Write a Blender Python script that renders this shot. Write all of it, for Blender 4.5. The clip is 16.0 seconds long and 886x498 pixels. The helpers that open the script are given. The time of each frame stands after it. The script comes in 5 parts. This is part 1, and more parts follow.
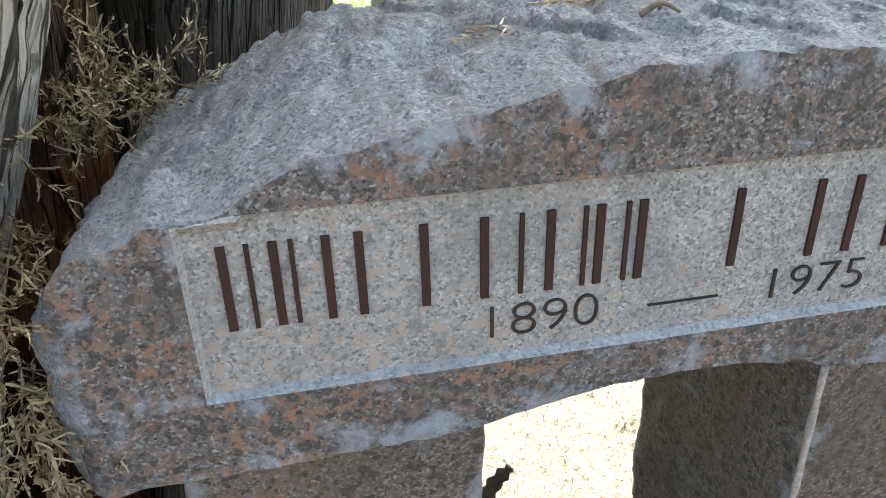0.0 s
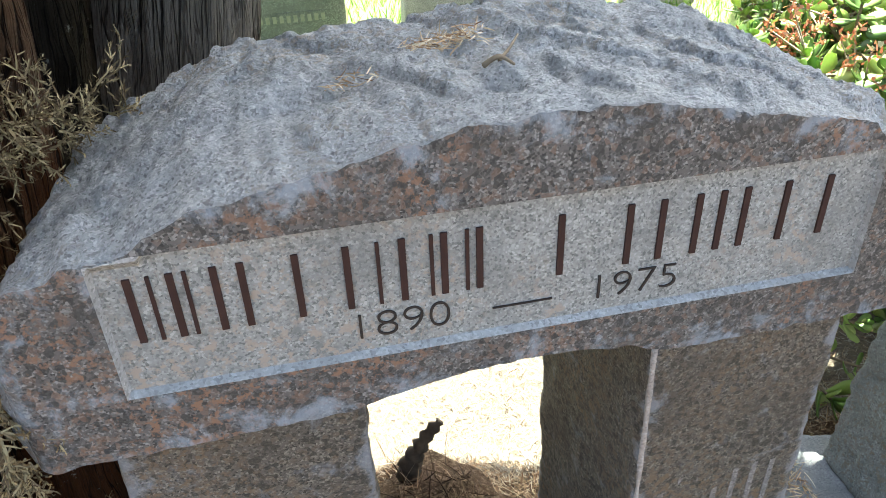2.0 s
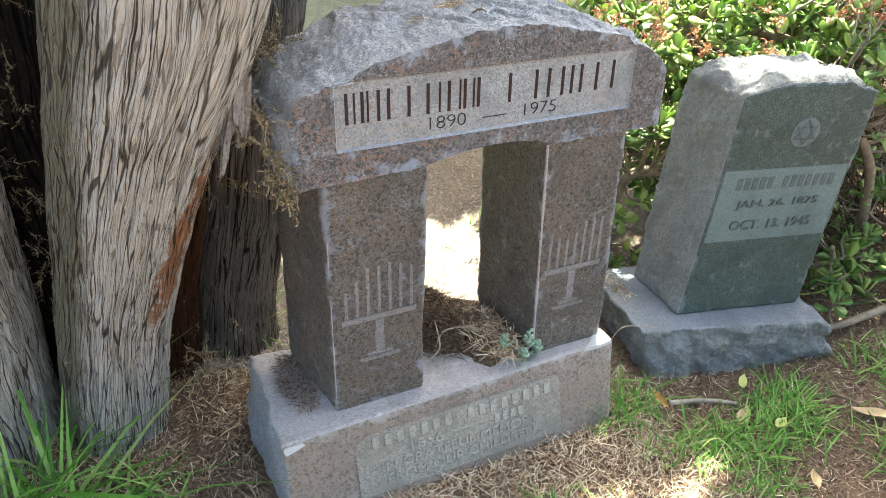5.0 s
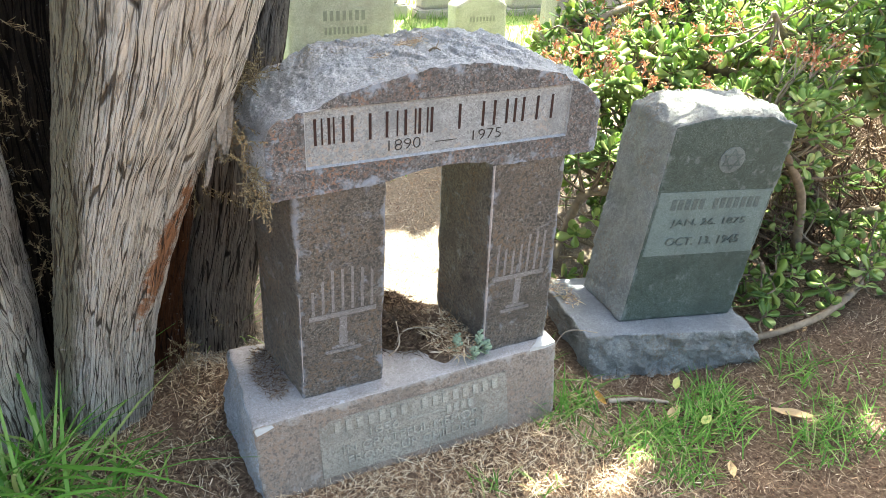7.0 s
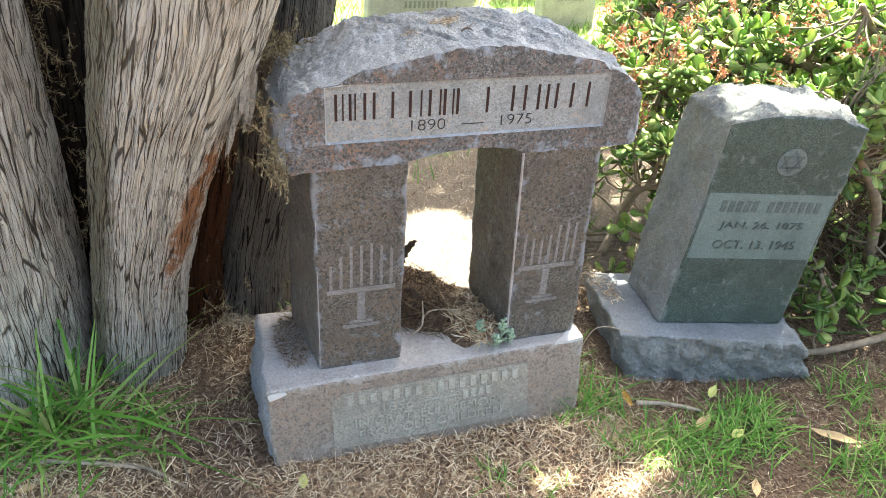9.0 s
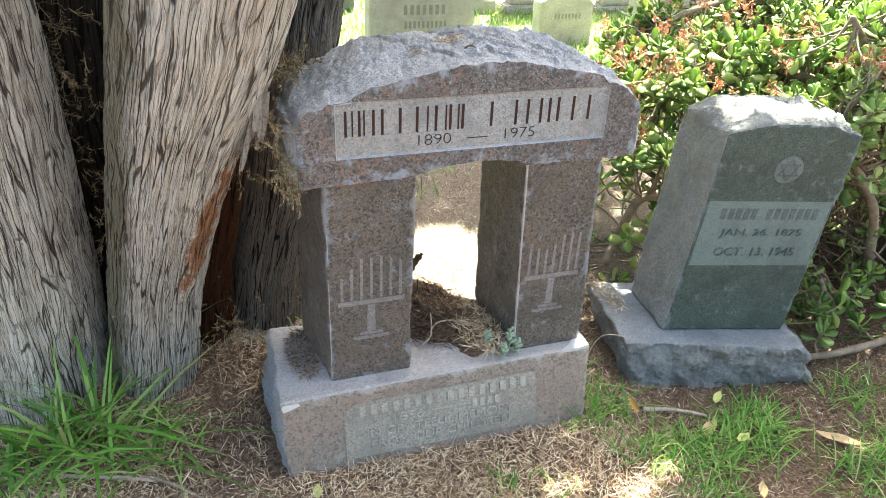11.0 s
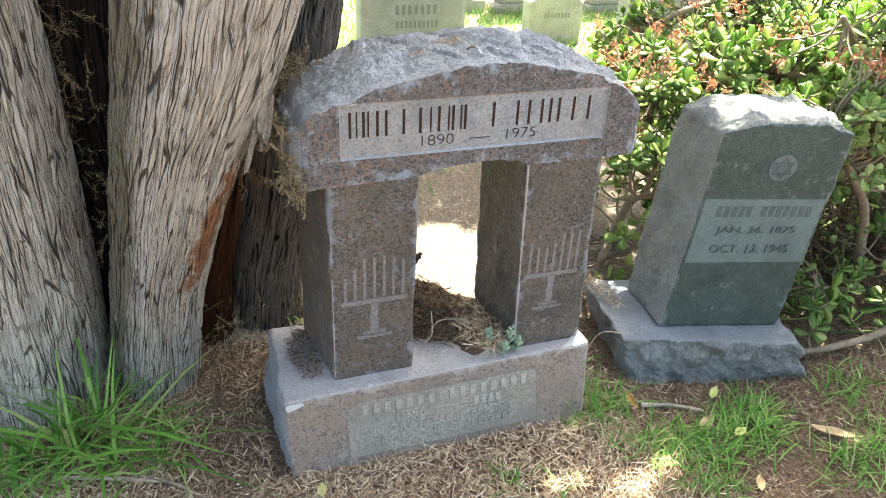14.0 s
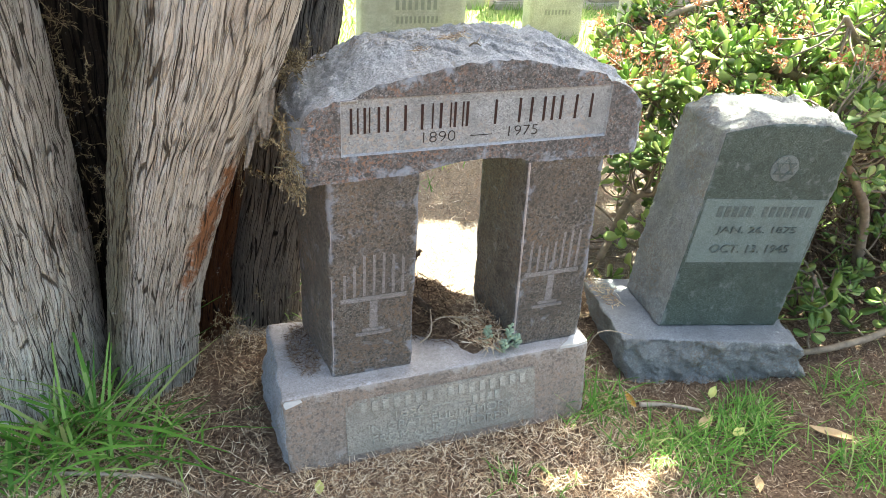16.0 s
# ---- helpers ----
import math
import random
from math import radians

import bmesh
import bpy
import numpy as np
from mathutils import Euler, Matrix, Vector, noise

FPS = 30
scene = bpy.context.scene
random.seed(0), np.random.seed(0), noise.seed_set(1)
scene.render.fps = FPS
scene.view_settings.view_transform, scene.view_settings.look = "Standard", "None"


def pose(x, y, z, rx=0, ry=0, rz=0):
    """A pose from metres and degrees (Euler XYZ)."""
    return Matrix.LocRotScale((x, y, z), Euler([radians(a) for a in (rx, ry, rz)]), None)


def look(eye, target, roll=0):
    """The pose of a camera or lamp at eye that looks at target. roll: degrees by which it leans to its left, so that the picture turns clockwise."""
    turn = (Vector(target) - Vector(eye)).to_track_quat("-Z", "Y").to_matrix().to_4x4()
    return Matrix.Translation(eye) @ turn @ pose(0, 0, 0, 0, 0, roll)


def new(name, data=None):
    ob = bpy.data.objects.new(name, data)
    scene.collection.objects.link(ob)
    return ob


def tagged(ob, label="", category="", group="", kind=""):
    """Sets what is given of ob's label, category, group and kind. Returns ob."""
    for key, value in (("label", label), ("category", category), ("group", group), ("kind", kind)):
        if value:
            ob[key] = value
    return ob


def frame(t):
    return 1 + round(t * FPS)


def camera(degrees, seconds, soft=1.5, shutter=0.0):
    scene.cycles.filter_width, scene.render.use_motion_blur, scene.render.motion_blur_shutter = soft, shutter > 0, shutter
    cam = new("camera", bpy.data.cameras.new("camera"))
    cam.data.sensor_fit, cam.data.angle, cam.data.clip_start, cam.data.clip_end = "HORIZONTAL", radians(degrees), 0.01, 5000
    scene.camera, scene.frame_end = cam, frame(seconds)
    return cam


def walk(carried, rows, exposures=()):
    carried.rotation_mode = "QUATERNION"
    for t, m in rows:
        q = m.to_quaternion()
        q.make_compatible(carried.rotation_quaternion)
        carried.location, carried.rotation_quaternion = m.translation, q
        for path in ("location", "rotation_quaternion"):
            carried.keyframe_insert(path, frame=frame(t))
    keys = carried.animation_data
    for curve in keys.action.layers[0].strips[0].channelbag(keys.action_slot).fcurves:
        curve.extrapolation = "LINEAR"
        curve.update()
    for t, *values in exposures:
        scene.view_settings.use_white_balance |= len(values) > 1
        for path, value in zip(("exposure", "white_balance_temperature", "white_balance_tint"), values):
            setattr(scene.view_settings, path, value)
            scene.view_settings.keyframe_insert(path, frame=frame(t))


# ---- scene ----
cam = camera(62.0, 16.0, 0.7)
PATH = [
    (0, (-0.214, -0.337, 0.994), (0.124, 1.391, 0.045), -1.5),
    (0.5, (-0.166, -0.319, 1.022), (0.177, 1.337, -0.045), -2.2),
    (1, (-0.105, -0.342, 1.079), (0.26, 1.26, -0.061), -4.2),
    (1.5, (-0.091, -0.354, 1.083), (0.233, 1.238, -0.084), -5.2),
    (2, (-0.145, -0.406, 1.083), (0.203, 1.234, -0.009), -2.1),
    (2.5, (-0.282, -0.506, 1.11), (0.276, 1.134, 0.11), -0.9),
    (3, (-0.362, -0.608, 1.119), (0.352, 1.005, 0.178), 0.6),
    (3.5, (-0.478, -0.719, 1.126), (0.285, 0.834, 0.124), -1.3),
    (6, (-0.609, -1.15, 1.238), (0.15, 0.397, 0.223), 3.0),
    (6.5, (-0.593, -1.173, 1.254), (0.178, 0.377, 0.252), 1.3),
    (7, (-0.616, -1.206, 1.277), (0.181, 0.341, 0.29), 3.4),
    (7.5, (-0.611, -1.213, 1.295), (0.213, 0.304, 0.285), 4.1),
    (8, (-0.538, -1.212, 1.321), (0.211, 0.317, 0.272), 6.9),
    (8.5, (-0.496, -1.229, 1.312), (0.167, 0.349, 0.277), 6.6),
    (9, (-0.479, -1.236, 1.287), (0.087, 0.368, 0.234), 4.0),
    (9.5, (-0.474, -1.235, 1.292), (0.094, 0.389, 0.273), 2.3),
    (10, (-0.484, -1.25, 1.291), (0.071, 0.383, 0.279), 3.0),
    (12.5, (-0.526, -1.277, 1.299), (0.069, 0.345, 0.292), 2.5),
    (13, (-0.534, -1.274, 1.299), (0.07, 0.344, 0.29), 3.1),
    (13.5, (-0.539, -1.276, 1.3), (0.061, 0.342, 0.289), 3.3),
    (14, (-0.54, -1.272, 1.301), (0.062, 0.345, 0.289), 3.0),
    (14.5, (-0.542, -1.265, 1.299), (0.061, 0.349, 0.284), 3.2),
    (15, (-0.543, -1.264, 1.3), (0.062, 0.348, 0.283), 3.3),
    (15.5, (-0.544, -1.265, 1.3), (0.063, 0.346, 0.281), 3.4),
    (16, (-0.544, -1.261, 1.299), (0.065, 0.348, 0.278), 3.7),
]
walk(cam, [(t, look(eye, target, roll)) for t, eye, target, roll in PATH], [(0.0, 3.22, 6600, -4), (3.0, 3.22, 6700, -2), (6.0, 3.45, 6900, 0), (16.0, 3.38, 6950, 0)])

# ---------------------------------------------------------------- world, sun
SUN_ELEV, SUN_AZ = radians(58), radians(38)      # azimuth from +y towards +x
to_sun = Vector((math.sin(SUN_AZ) * math.cos(SUN_ELEV), math.cos(SUN_AZ) * math.cos(SUN_ELEV), math.sin(SUN_ELEV)))
world = bpy.data.worlds.new("sky")
scene.world = world
world.use_nodes = True
wn = world.node_tree
sky = wn.nodes.new("ShaderNodeTexSky")
sky.sky_type, sky.sun_disc, sky.sun_elevation, sky.sun_rotation = "NISHITA", False, SUN_ELEV, SUN_AZ
sky.air_density, sky.dust_density, sky.ozone_density = 0.75, 4.0, 0.4
wn.links.new(sky.outputs[0], wn.nodes["Background"].inputs[0])
wn.nodes["Background"].inputs[1].default_value = 0.09
sun_data = bpy.data.lights.new("sun", "SUN")
sun_data.energy, sun_data.angle, sun_data.color = 5.0, radians(0.53), (1.0, 0.985, 0.94)
sun = new("sun", sun_data)
sun.matrix_world = look((0, 0, 0), -to_sun)

# ---------------------------------------------------------------- materials


def material(name, build, rough=0.8, spec=0.3):
    m = bpy.data.materials.new(name)
    m.use_nodes = True
    nt = m.node_tree
    bsdf = nt.nodes["Principled BSDF"]
    bsdf.inputs["Roughness"].default_value = rough
    bsdf.inputs["Specular IOR Level"].default_value = spec
    build(nt, bsdf)
    return m


def node(nt, kind, **sets):
    n = nt.nodes.new(kind)
    for k, v in sets.items():
        n.inputs[k].default_value = v
    return n


def coords(nt, scale=(1, 1, 1), kind="Object", rot=(0, 0, 0)):
    t = nt.nodes.new("ShaderNodeTexCoord")
    mp = nt.nodes.new("ShaderNodeMapping")
    mp.inputs["Scale"].default_value = scale
    mp.inputs["Rotation"].default_value = rot
    nt.links.new(t.outputs[kind], mp.inputs["Vector"])
    return mp.outputs["Vector"]


def fractal(nt, vec, scale, detail=6.0, rough=0.6, distort=0.0):
    n = node(nt, "ShaderNodeTexNoise", Scale=scale, Detail=detail, Roughness=rough, Distortion=distort)
    nt.links.new(vec, n.inputs["Vector"])
    return n.outputs["Fac"]


def ramp(nt, fac, stops):
    r = nt.nodes.new("ShaderNodeValToRGB")
    e = r.color_ramp.elements
    while len(e) < len(stops):
        e.new(0.5)
    for el, (p, c) in zip(e, stops):
        el.position = p
        el.color = (*c, 1) if len(c) == 3 else c
    nt.links.new(fac, r.inputs["Fac"])
    return r.outputs["Color"]


def mask(nt, fac, lo, hi):
    m = node(nt, "ShaderNodeMapRange", **{"From Min": lo, "From Max": hi})
    m.interpolation_type = "SMOOTHSTEP"
    nt.links.new(fac, m.inputs["Value"])
    return m.outputs["Result"]


def mix(nt, fac, a, b, blend="MIX"):
    m = nt.nodes.new("ShaderNodeMix")
    m.data_type, m.blend_type = "RGBA", blend
    for value, key in ((fac, 0), (a, 6), (b, 7)):
        if isinstance(value, (int, float)):
            m.inputs[key].default_value = value
        elif isinstance(value, tuple):
            m.inputs[key].default_value = (*value, 1)
        else:
            nt.links.new(value, m.inputs[key])
    return m.outputs[2]


def calc(nt, op, a, b=0.0):
    m = nt.nodes.new("ShaderNodeMath")
    m.operation = op
    for i, v in enumerate((a, b)):
        if isinstance(v, (int, float)):
            m.inputs[i].default_value = v
        else:
            nt.links.new(v, m.inputs[i])
    return m.outputs[0]


def bump(nt, bsdf, height, strength, dist):
    b = node(nt, "ShaderNodeBump", Strength=strength, Distance=dist)
    nt.links.new(height, b.inputs["Height"])
    nt.links.new(b.outputs[0], bsdf.inputs["Normal"])


def attr(nt, name):
    a = nt.nodes.new("ShaderNodeAttribute")
    a.attribute_name = name
    return a.outputs["Fac"]


def granite(base, dark, light, speck=420.0, lichen=None, edge=0.0, rust=None, relief=0.25, depth=0.004):
    """Speckled granite: crystals, larger clouds of tone, and lichen or mineral bloom along worn rims."""
    def build(nt, bsdf):
        v = coords(nt)
        cell = node(nt, "ShaderNodeTexVoronoi", Scale=speck)
        nt.links.new(v, cell.inputs["Vector"])
        grain = nt.nodes.new("ShaderNodeSeparateColor")
        nt.links.new(cell.outputs["Color"], grain.inputs[0])
        col = ramp(nt, grain.outputs[0], [(0.0, dark), (0.35, base), (0.7, base), (1.0, light)])
        mott = fractal(nt, v, 95.0, 5, 0.7)
        col = mix(nt, calc(nt, "MULTIPLY", mask(nt, mott, 0.52, 0.66), 0.55), col, dark)
        if rust and edge:
            lump = node(nt, "ShaderNodeTexVoronoi", Scale=210.0)
            nt.links.new(v, lump.inputs["Vector"])
            pick = nt.nodes.new("ShaderNodeSeparateColor")
            nt.links.new(lump.outputs["Color"], pick.inputs[0])
            col = mix(nt, calc(nt, "MULTIPLY", mask(nt, pick.outputs[1], 0.74, 0.9), 0.4), col, rust)
            col = mix(nt, calc(nt, "MULTIPLY", mask(nt, pick.outputs[1], 0.3, 0.15), 0.7), col, dark)
        clouds = fractal(nt, v, 9.0, 8, 0.65)
        col = mix(nt, calc(nt, "MULTIPLY", mask(nt, clouds, 0.42, 0.7), 0.6), col, tuple(0.55 * c for c in base))
        if rust:
            spots = fractal(nt, v, 120.0, 4, 0.7)
            big = fractal(nt, v, 6.0, 3, 0.5, 0.6)
            col = mix(nt, calc(nt, "MULTIPLY", mask(nt, spots, 0.51, 0.60), mask(nt, big, 0.42, 0.62)), col, rust)
        if lichen:
            blotch = fractal(nt, v, 28.0, 7, 0.7, 0.4)
            if edge:
                rim = attr(nt, "rim")
                where = calc(nt, "ADD", blotch, calc(nt, "MULTIPLY", rim, edge))
                m = mask(nt, where, 0.55, 0.72)
            else:
                m = mask(nt, blotch, 0.56, 0.74)
            col = mix(nt, calc(nt, "MULTIPLY", m, 0.6), col, lichen)
        nt.links.new(col, bsdf.inputs["Base Color"])
        fine = fractal(nt, v, 260.0, 6, 0.7)
        coarse = fractal(nt, v, 40.0, 8, 0.65)
        bump(nt, bsdf, calc(nt, "ADD", fine, calc(nt, "MULTIPLY", coarse, 1.6)), relief, depth)
    return build


POLISHED = material("brown_granite_face", granite((0.103, 0.099, 0.097), (0.024, 0.025, 0.027), (0.238, 0.238, 0.238), 600, (0.27, 0.32, 0.385), 0.11, (0.19, 0.112, 0.075), relief=0.3), 0.55)
PILLAR = material("brown_granite_pillar", granite((0.103, 0.091, 0.078), (0.026, 0.024, 0.021), (0.216, 0.203, 0.174), 600, (0.25, 0.27, 0.31), 0.19, (0.135, 0.096, 0.064), relief=0.4), 0.6)
BASE_FACE = material("grey_brown_granite_base", granite((0.243, 0.195, 0.154), (0.105, 0.083, 0.067), (0.345, 0.289, 0.234), 700, (0.33, 0.305, 0.27), 0.15, (0.25, 0.175, 0.125), relief=0.4), 0.72)
PANEL_DIM = material("worn_granite_panel", granite((0.286, 0.255, 0.204), (0.125, 0.112, 0.087), (0.385, 0.344, 0.283), 500, (0.29, 0.275, 0.235), False, (0.2, 0.16, 0.125), relief=0.4), 0.75)
PANEL = material("honed_granite_panel", granite((0.249, 0.255, 0.252), (0.112, 0.116, 0.116), (0.375, 0.383, 0.379), 600, (0.40, 0.41, 0.41), False, (0.29, 0.245, 0.21), relief=0.3), 0.7)
ROUGH = material("split_granite", granite((0.362, 0.367, 0.380), (0.184, 0.186, 0.194), (0.497, 0.502, 0.518), 520, (0.52, 0.54, 0.57), False, (0.30, 0.265, 0.235), relief=1.0, depth=0.007), 0.75)
LEDGE = material("weathered_granite_ledge", granite((0.364, 0.322, 0.297), (0.243, 0.215, 0.198), (0.455, 0.425, 0.405), 500, (0.56, 0.545, 0.56), False, (0.25, 0.21, 0.18), relief=0.22), 0.75)
CARVED = material("pale_carving", granite((0.205, 0.188, 0.176), (0.11, 0.10, 0.095), (0.30, 0.28, 0.265), 500, relief=0.6), 0.85)
GREEN_FACE = material("green_granite_face", granite((0.055, 0.075, 0.062), (0.021, 0.031, 0.025), (0.110, 0.138, 0.121), 600, (0.17, 0.19, 0.18), 0.15, relief=0.2), 0.5, 0.2)
GREEN_PANEL = material("green_honed_panel", granite((0.128, 0.162, 0.146), (0.082, 0.108, 0.098), (0.18, 0.215, 0.20), 600, relief=0.25), 0.7)
GREEN_ROUGH = material("split_grey_green_granite", granite((0.230, 0.232, 0.216), (0.14, 0.143, 0.135), (0.32, 0.325, 0.31), 420, (0.30, 0.315, 0.315), False, (0.20, 0.17, 0.135), relief=1.0, depth=0.006), 0.8)
DARK_LEDGE = material("smooth_grey_ledge", granite((0.20, 0.205, 0.21), (0.12, 0.125, 0.13), (0.28, 0.285, 0.29), 500, (0.27, 0.28, 0.29), False, relief=0.25), 0.6)
PALE_CARVED = material("pale_panel_rim", granite((0.33, 0.33, 0.33), (0.2, 0.2, 0.2), (0.42, 0.42, 0.42), 500, relief=0.5), 0.85)
STAR = material("shallow_carving", granite((0.125, 0.145, 0.135), (0.08, 0.09, 0.085), (0.17, 0.19, 0.18), 500, relief=0.4), 0.7)
GREY_STONE = material("pale_grey_stone", granite((0.34, 0.318, 0.272), (0.23, 0.212, 0.182), (0.43, 0.405, 0.355), 300, (0.30, 0.33, 0.22), False, relief=0.4), 0.8)
DARK_STONE = material("dark_grey_stone", granite((0.11, 0.115, 0.115), (0.06, 0.06, 0.06), (0.2, 0.2, 0.2), 300, relief=0.3), 0.55)


def plain(name, c, rough=0.8, vary=0.25, scale=60.0, spec=0.3):
    def build(nt, bsdf):
        v = coords(nt)
        n = fractal(nt, v, scale, 6, 0.65)
        col = ramp(nt, n, [(0.25, tuple(x * (1 - vary) for x in c)), (0.75, tuple(min(1, x * (1 + vary)) for x in c))])
        nt.links.new(col, bsdf.inputs["Base Color"])
        bump(nt, bsdf, fractal(nt, v, scale * 4, 5), 0.3, 0.002)
    return material(name, build, rough, spec)


FRESH = plain("fresh_pale_break", (0.46, 0.445, 0.42), 0.8, 0.12, 80)
FAINT = plain("worn_grey_lettering", (0.19, 0.185, 0.16), 0.9)
MAROON = plain("dark_maroon_incision", (0.034, 0.016, 0.013), 0.9)
DIGIT = plain("dark_grey_incision", (0.03, 0.023, 0.02), 0.9)


def bark(pale, dark, rust_amount=0.0):
    """Fibrous bark: long wavy plates parted by dark cracks, finer splits and threads on the plates."""
    def build(nt, bsdf):
        w = coords(nt)
        t = nt.nodes.new("ShaderNodeTexCoord")
        bend = node(nt, "ShaderNodeTexNoise", Scale=1.0, Detail=4.0, Roughness=0.55)
        nt.links.new(coords(nt, (16, 5, 1), "UV"), bend.inputs["Vector"])
        off = nt.nodes.new("ShaderNodeVectorMath")
        off.operation = "MULTIPLY_ADD"
        off.inputs[1].default_value = (0.028, 0.08, 0)
        nt.links.new(bend.outputs["Color"], off.inputs[0])
        nt.links.new(t.outputs["UV"], off.inputs[2])

        def stretched_uv(sx, sy):
            m = nt.nodes.new("ShaderNodeMapping")
            m.inputs["Scale"].default_value = (sx, sy, 1)
            nt.links.new(off.outputs[0], m.inputs["Vector"])
            return m.outputs["Vector"]

        def plates(sx, sy):
            v = node(nt, "ShaderNodeTexVoronoi", Scale=1.0)
            v.feature = "DISTANCE_TO_EDGE"
            nt.links.new(stretched_uv(sx, sy), v.inputs["Vector"])
            return v.outputs["Distance"]
        patch = fractal(nt, w, 9.0, 4, 0.6)
        wide = mask(nt, calc(nt, "ADD", plates(58, 3.4), calc(nt, "MULTIPLY", patch, 0.16)), 0.088, 0.122)
        slim = mask(nt, calc(nt, "ADD", plates(140, 8.0), calc(nt, "MULTIPLY", fractal(nt, w, 21.0, 4, 0.6), 0.22)), 0.115, 0.165)
        fib = fractal(nt, stretched_uv(130, 7), 1.0, 7, 0.68)
        fine = fractal(nt, stretched_uv(420, 22), 1.0, 5, 0.7)
        col = ramp(nt, fib, [(0.3, tuple(0.66 * a + 0.34 * b for a, b in zip(pale, dark))), (0.44, tuple(0.88 * a + 0.12 * b for a, b in zip(pale, dark))), (0.58, pale), (0.78, tuple(min(1, c * 1.2) for c in pale))])
        col = mix(nt, calc(nt, "MULTIPLY", mask(nt, fine, 0.52, 0.34), 0.5), col, dark)
        col = mix(nt, calc(nt, "MULTIPLY", mask(nt, fine, 0.54, 0.68), 0.45), col, tuple(min(1, c * 1.3) for c in pale))
        warm = fractal(nt, w, 5.0, 5, 0.6)
        col = mix(nt, calc(nt, "MULTIPLY", mask(nt, warm, 0.52, 0.74), 0.4), col, (0.25, 0.175, 0.12))
        moss = fractal(nt, w, 2.6, 4, 0.6)
        col = mix(nt, calc(nt, "MULTIPLY", mask(nt, moss, 0.64, 0.8), 0.4), col, (0.17, 0.165, 0.09))
        if rust_amount:
            r = attr(nt, "rust")
            n = fractal(nt, w, 26.0, 7, 0.75)
            col = mix(nt, calc(nt, "MULTIPLY", mask(nt, calc(nt, "MULTIPLY", r, n), 0.30, 0.46), 0.9), col, (0.30, 0.125, 0.05))
            # Green algae, deepened with painted shade on the side turned to the gap.
            dark_side = calc(nt, "ADD", attr(nt, "algae_shade"), calc(nt, "MULTIPLY", fractal(nt, w, 11.0, 6, 0.7), 0.8))
            col = mix(nt, calc(nt, "MULTIPLY", mask(nt, dark_side, 0.6, 1.1), 0.82), col, (0.105, 0.10, 0.055))
        lich = fractal(nt, w, 30.0, 6, 0.75)
        col = mix(nt, calc(nt, "MULTIPLY", mask(nt, lich, 0.61, 0.7), 0.5), col, (0.46, 0.47, 0.45))
        col = mix(nt, calc(nt, "MULTIPLY", calc(nt, "SUBTRACT", 1.0, slim), 0.6), col, tuple(1.2 * c for c in dark))
        col = mix(nt, calc(nt, "MULTIPLY", calc(nt, "SUBTRACT", 1.0, wide), 0.9), col, tuple(0.55 * c for c in dark))
        nt.links.new(col, bsdf.inputs["Base Color"])
        relief = calc(nt, "ADD", calc(nt, "ADD", calc(nt, "MULTIPLY", fib, 0.9), calc(nt, "MULTIPLY", fine, 0.45)), calc(nt, "ADD", calc(nt, "MULTIPLY", wide, 0.75), calc(nt, "MULTIPLY", slim, 0.35)))
        bump(nt, bsdf, relief, 1.0, 0.012)
    return build


BARK = material("grey_fibrous_bark", bark((0.56, 0.53, 0.475), (0.085, 0.068, 0.052), 1.0), 0.95, 0.1)
# Lighter bark copy: brightness the lighting leaves off this trunk is painted in.
BARK_LIT = material("bark_copy_lightened_for_light", bark((0.620, 0.584, 0.516), (0.094, 0.074, 0.055)), 0.95, 0.1)
# Darker copy of the bark; the shade behind the gravestone is in its colour.
BARK_SHADED = material("bark_copy_darkened_for_shade", bark((0.198, 0.167, 0.140), (0.03, 0.022, 0.017)), 0.95, 0.1)
# Near-black bark copy: the deep shade between the trunks, put into the colour.
GAP_SHADE_BARK = material("bark_painted_as_gap_shade", bark((0.032, 0.024, 0.018), (0.012, 0.009, 0.007)), 0.95, 0.1)
# Red-brown rot, darkened further so its colour carries the shade of the hollow.
ROT_SHADED = material("red_brown_rot_with_painted_shade", bark((0.065, 0.025, 0.010), (0.016, 0.009, 0.006)), 0.95, 0.1)


def island(nt):
    g = nt.nodes.new("ShaderNodeNewGeometry")
    return g.outputs["Random Per Island"]


def by_island(name, stops, rough=0.7, translucent=0.0, spec=0.3, objects=False):
    def build(nt, bsdf):
        if objects:
            oi = nt.nodes.new("ShaderNodeObjectInfo")
            r = oi.outputs["Random"]
        else:
            r = island(nt)
        col = ramp(nt, r, stops)
        n = fractal(nt, coords(nt), 90.0, 4, 0.6)
        col = mix(nt, calc(nt, "MULTIPLY", n, 0.35), col, tuple(0.5 * c for c in stops[0][1]))
        nt.links.new(col, bsdf.inputs["Base Color"])
        if translucent:
            t = nt.nodes.new("ShaderNodeBsdfTranslucent")
            nt.links.new(col, t.inputs["Color"])
            ms = node(nt, "ShaderNodeMixShader", Fac=translucent)
            out = nt.nodes["Material Output"]
            nt.links.new(bsdf.outputs[0], ms.inputs[1])
            nt.links.new(t.outputs[0], ms.inputs[2])
            nt.links.new(ms.outputs[0], out.inputs["Surface"])
    return material(name, build, rough, spec)


JADE = [(0.0, (0.13, 0.23, 0.06)), (0.35, (0.25, 0.39, 0.10)), (0.7, (0.42, 0.55, 0.16)), (1.0, (0.60, 0.66, 0.27))]
LEAF = by_island("jade_leaves", JADE, 0.33, 0.5, 0.5)
LEAF_SINGLE = by_island("jade_leaf", JADE, 0.33, 0.5, 0.5, True)
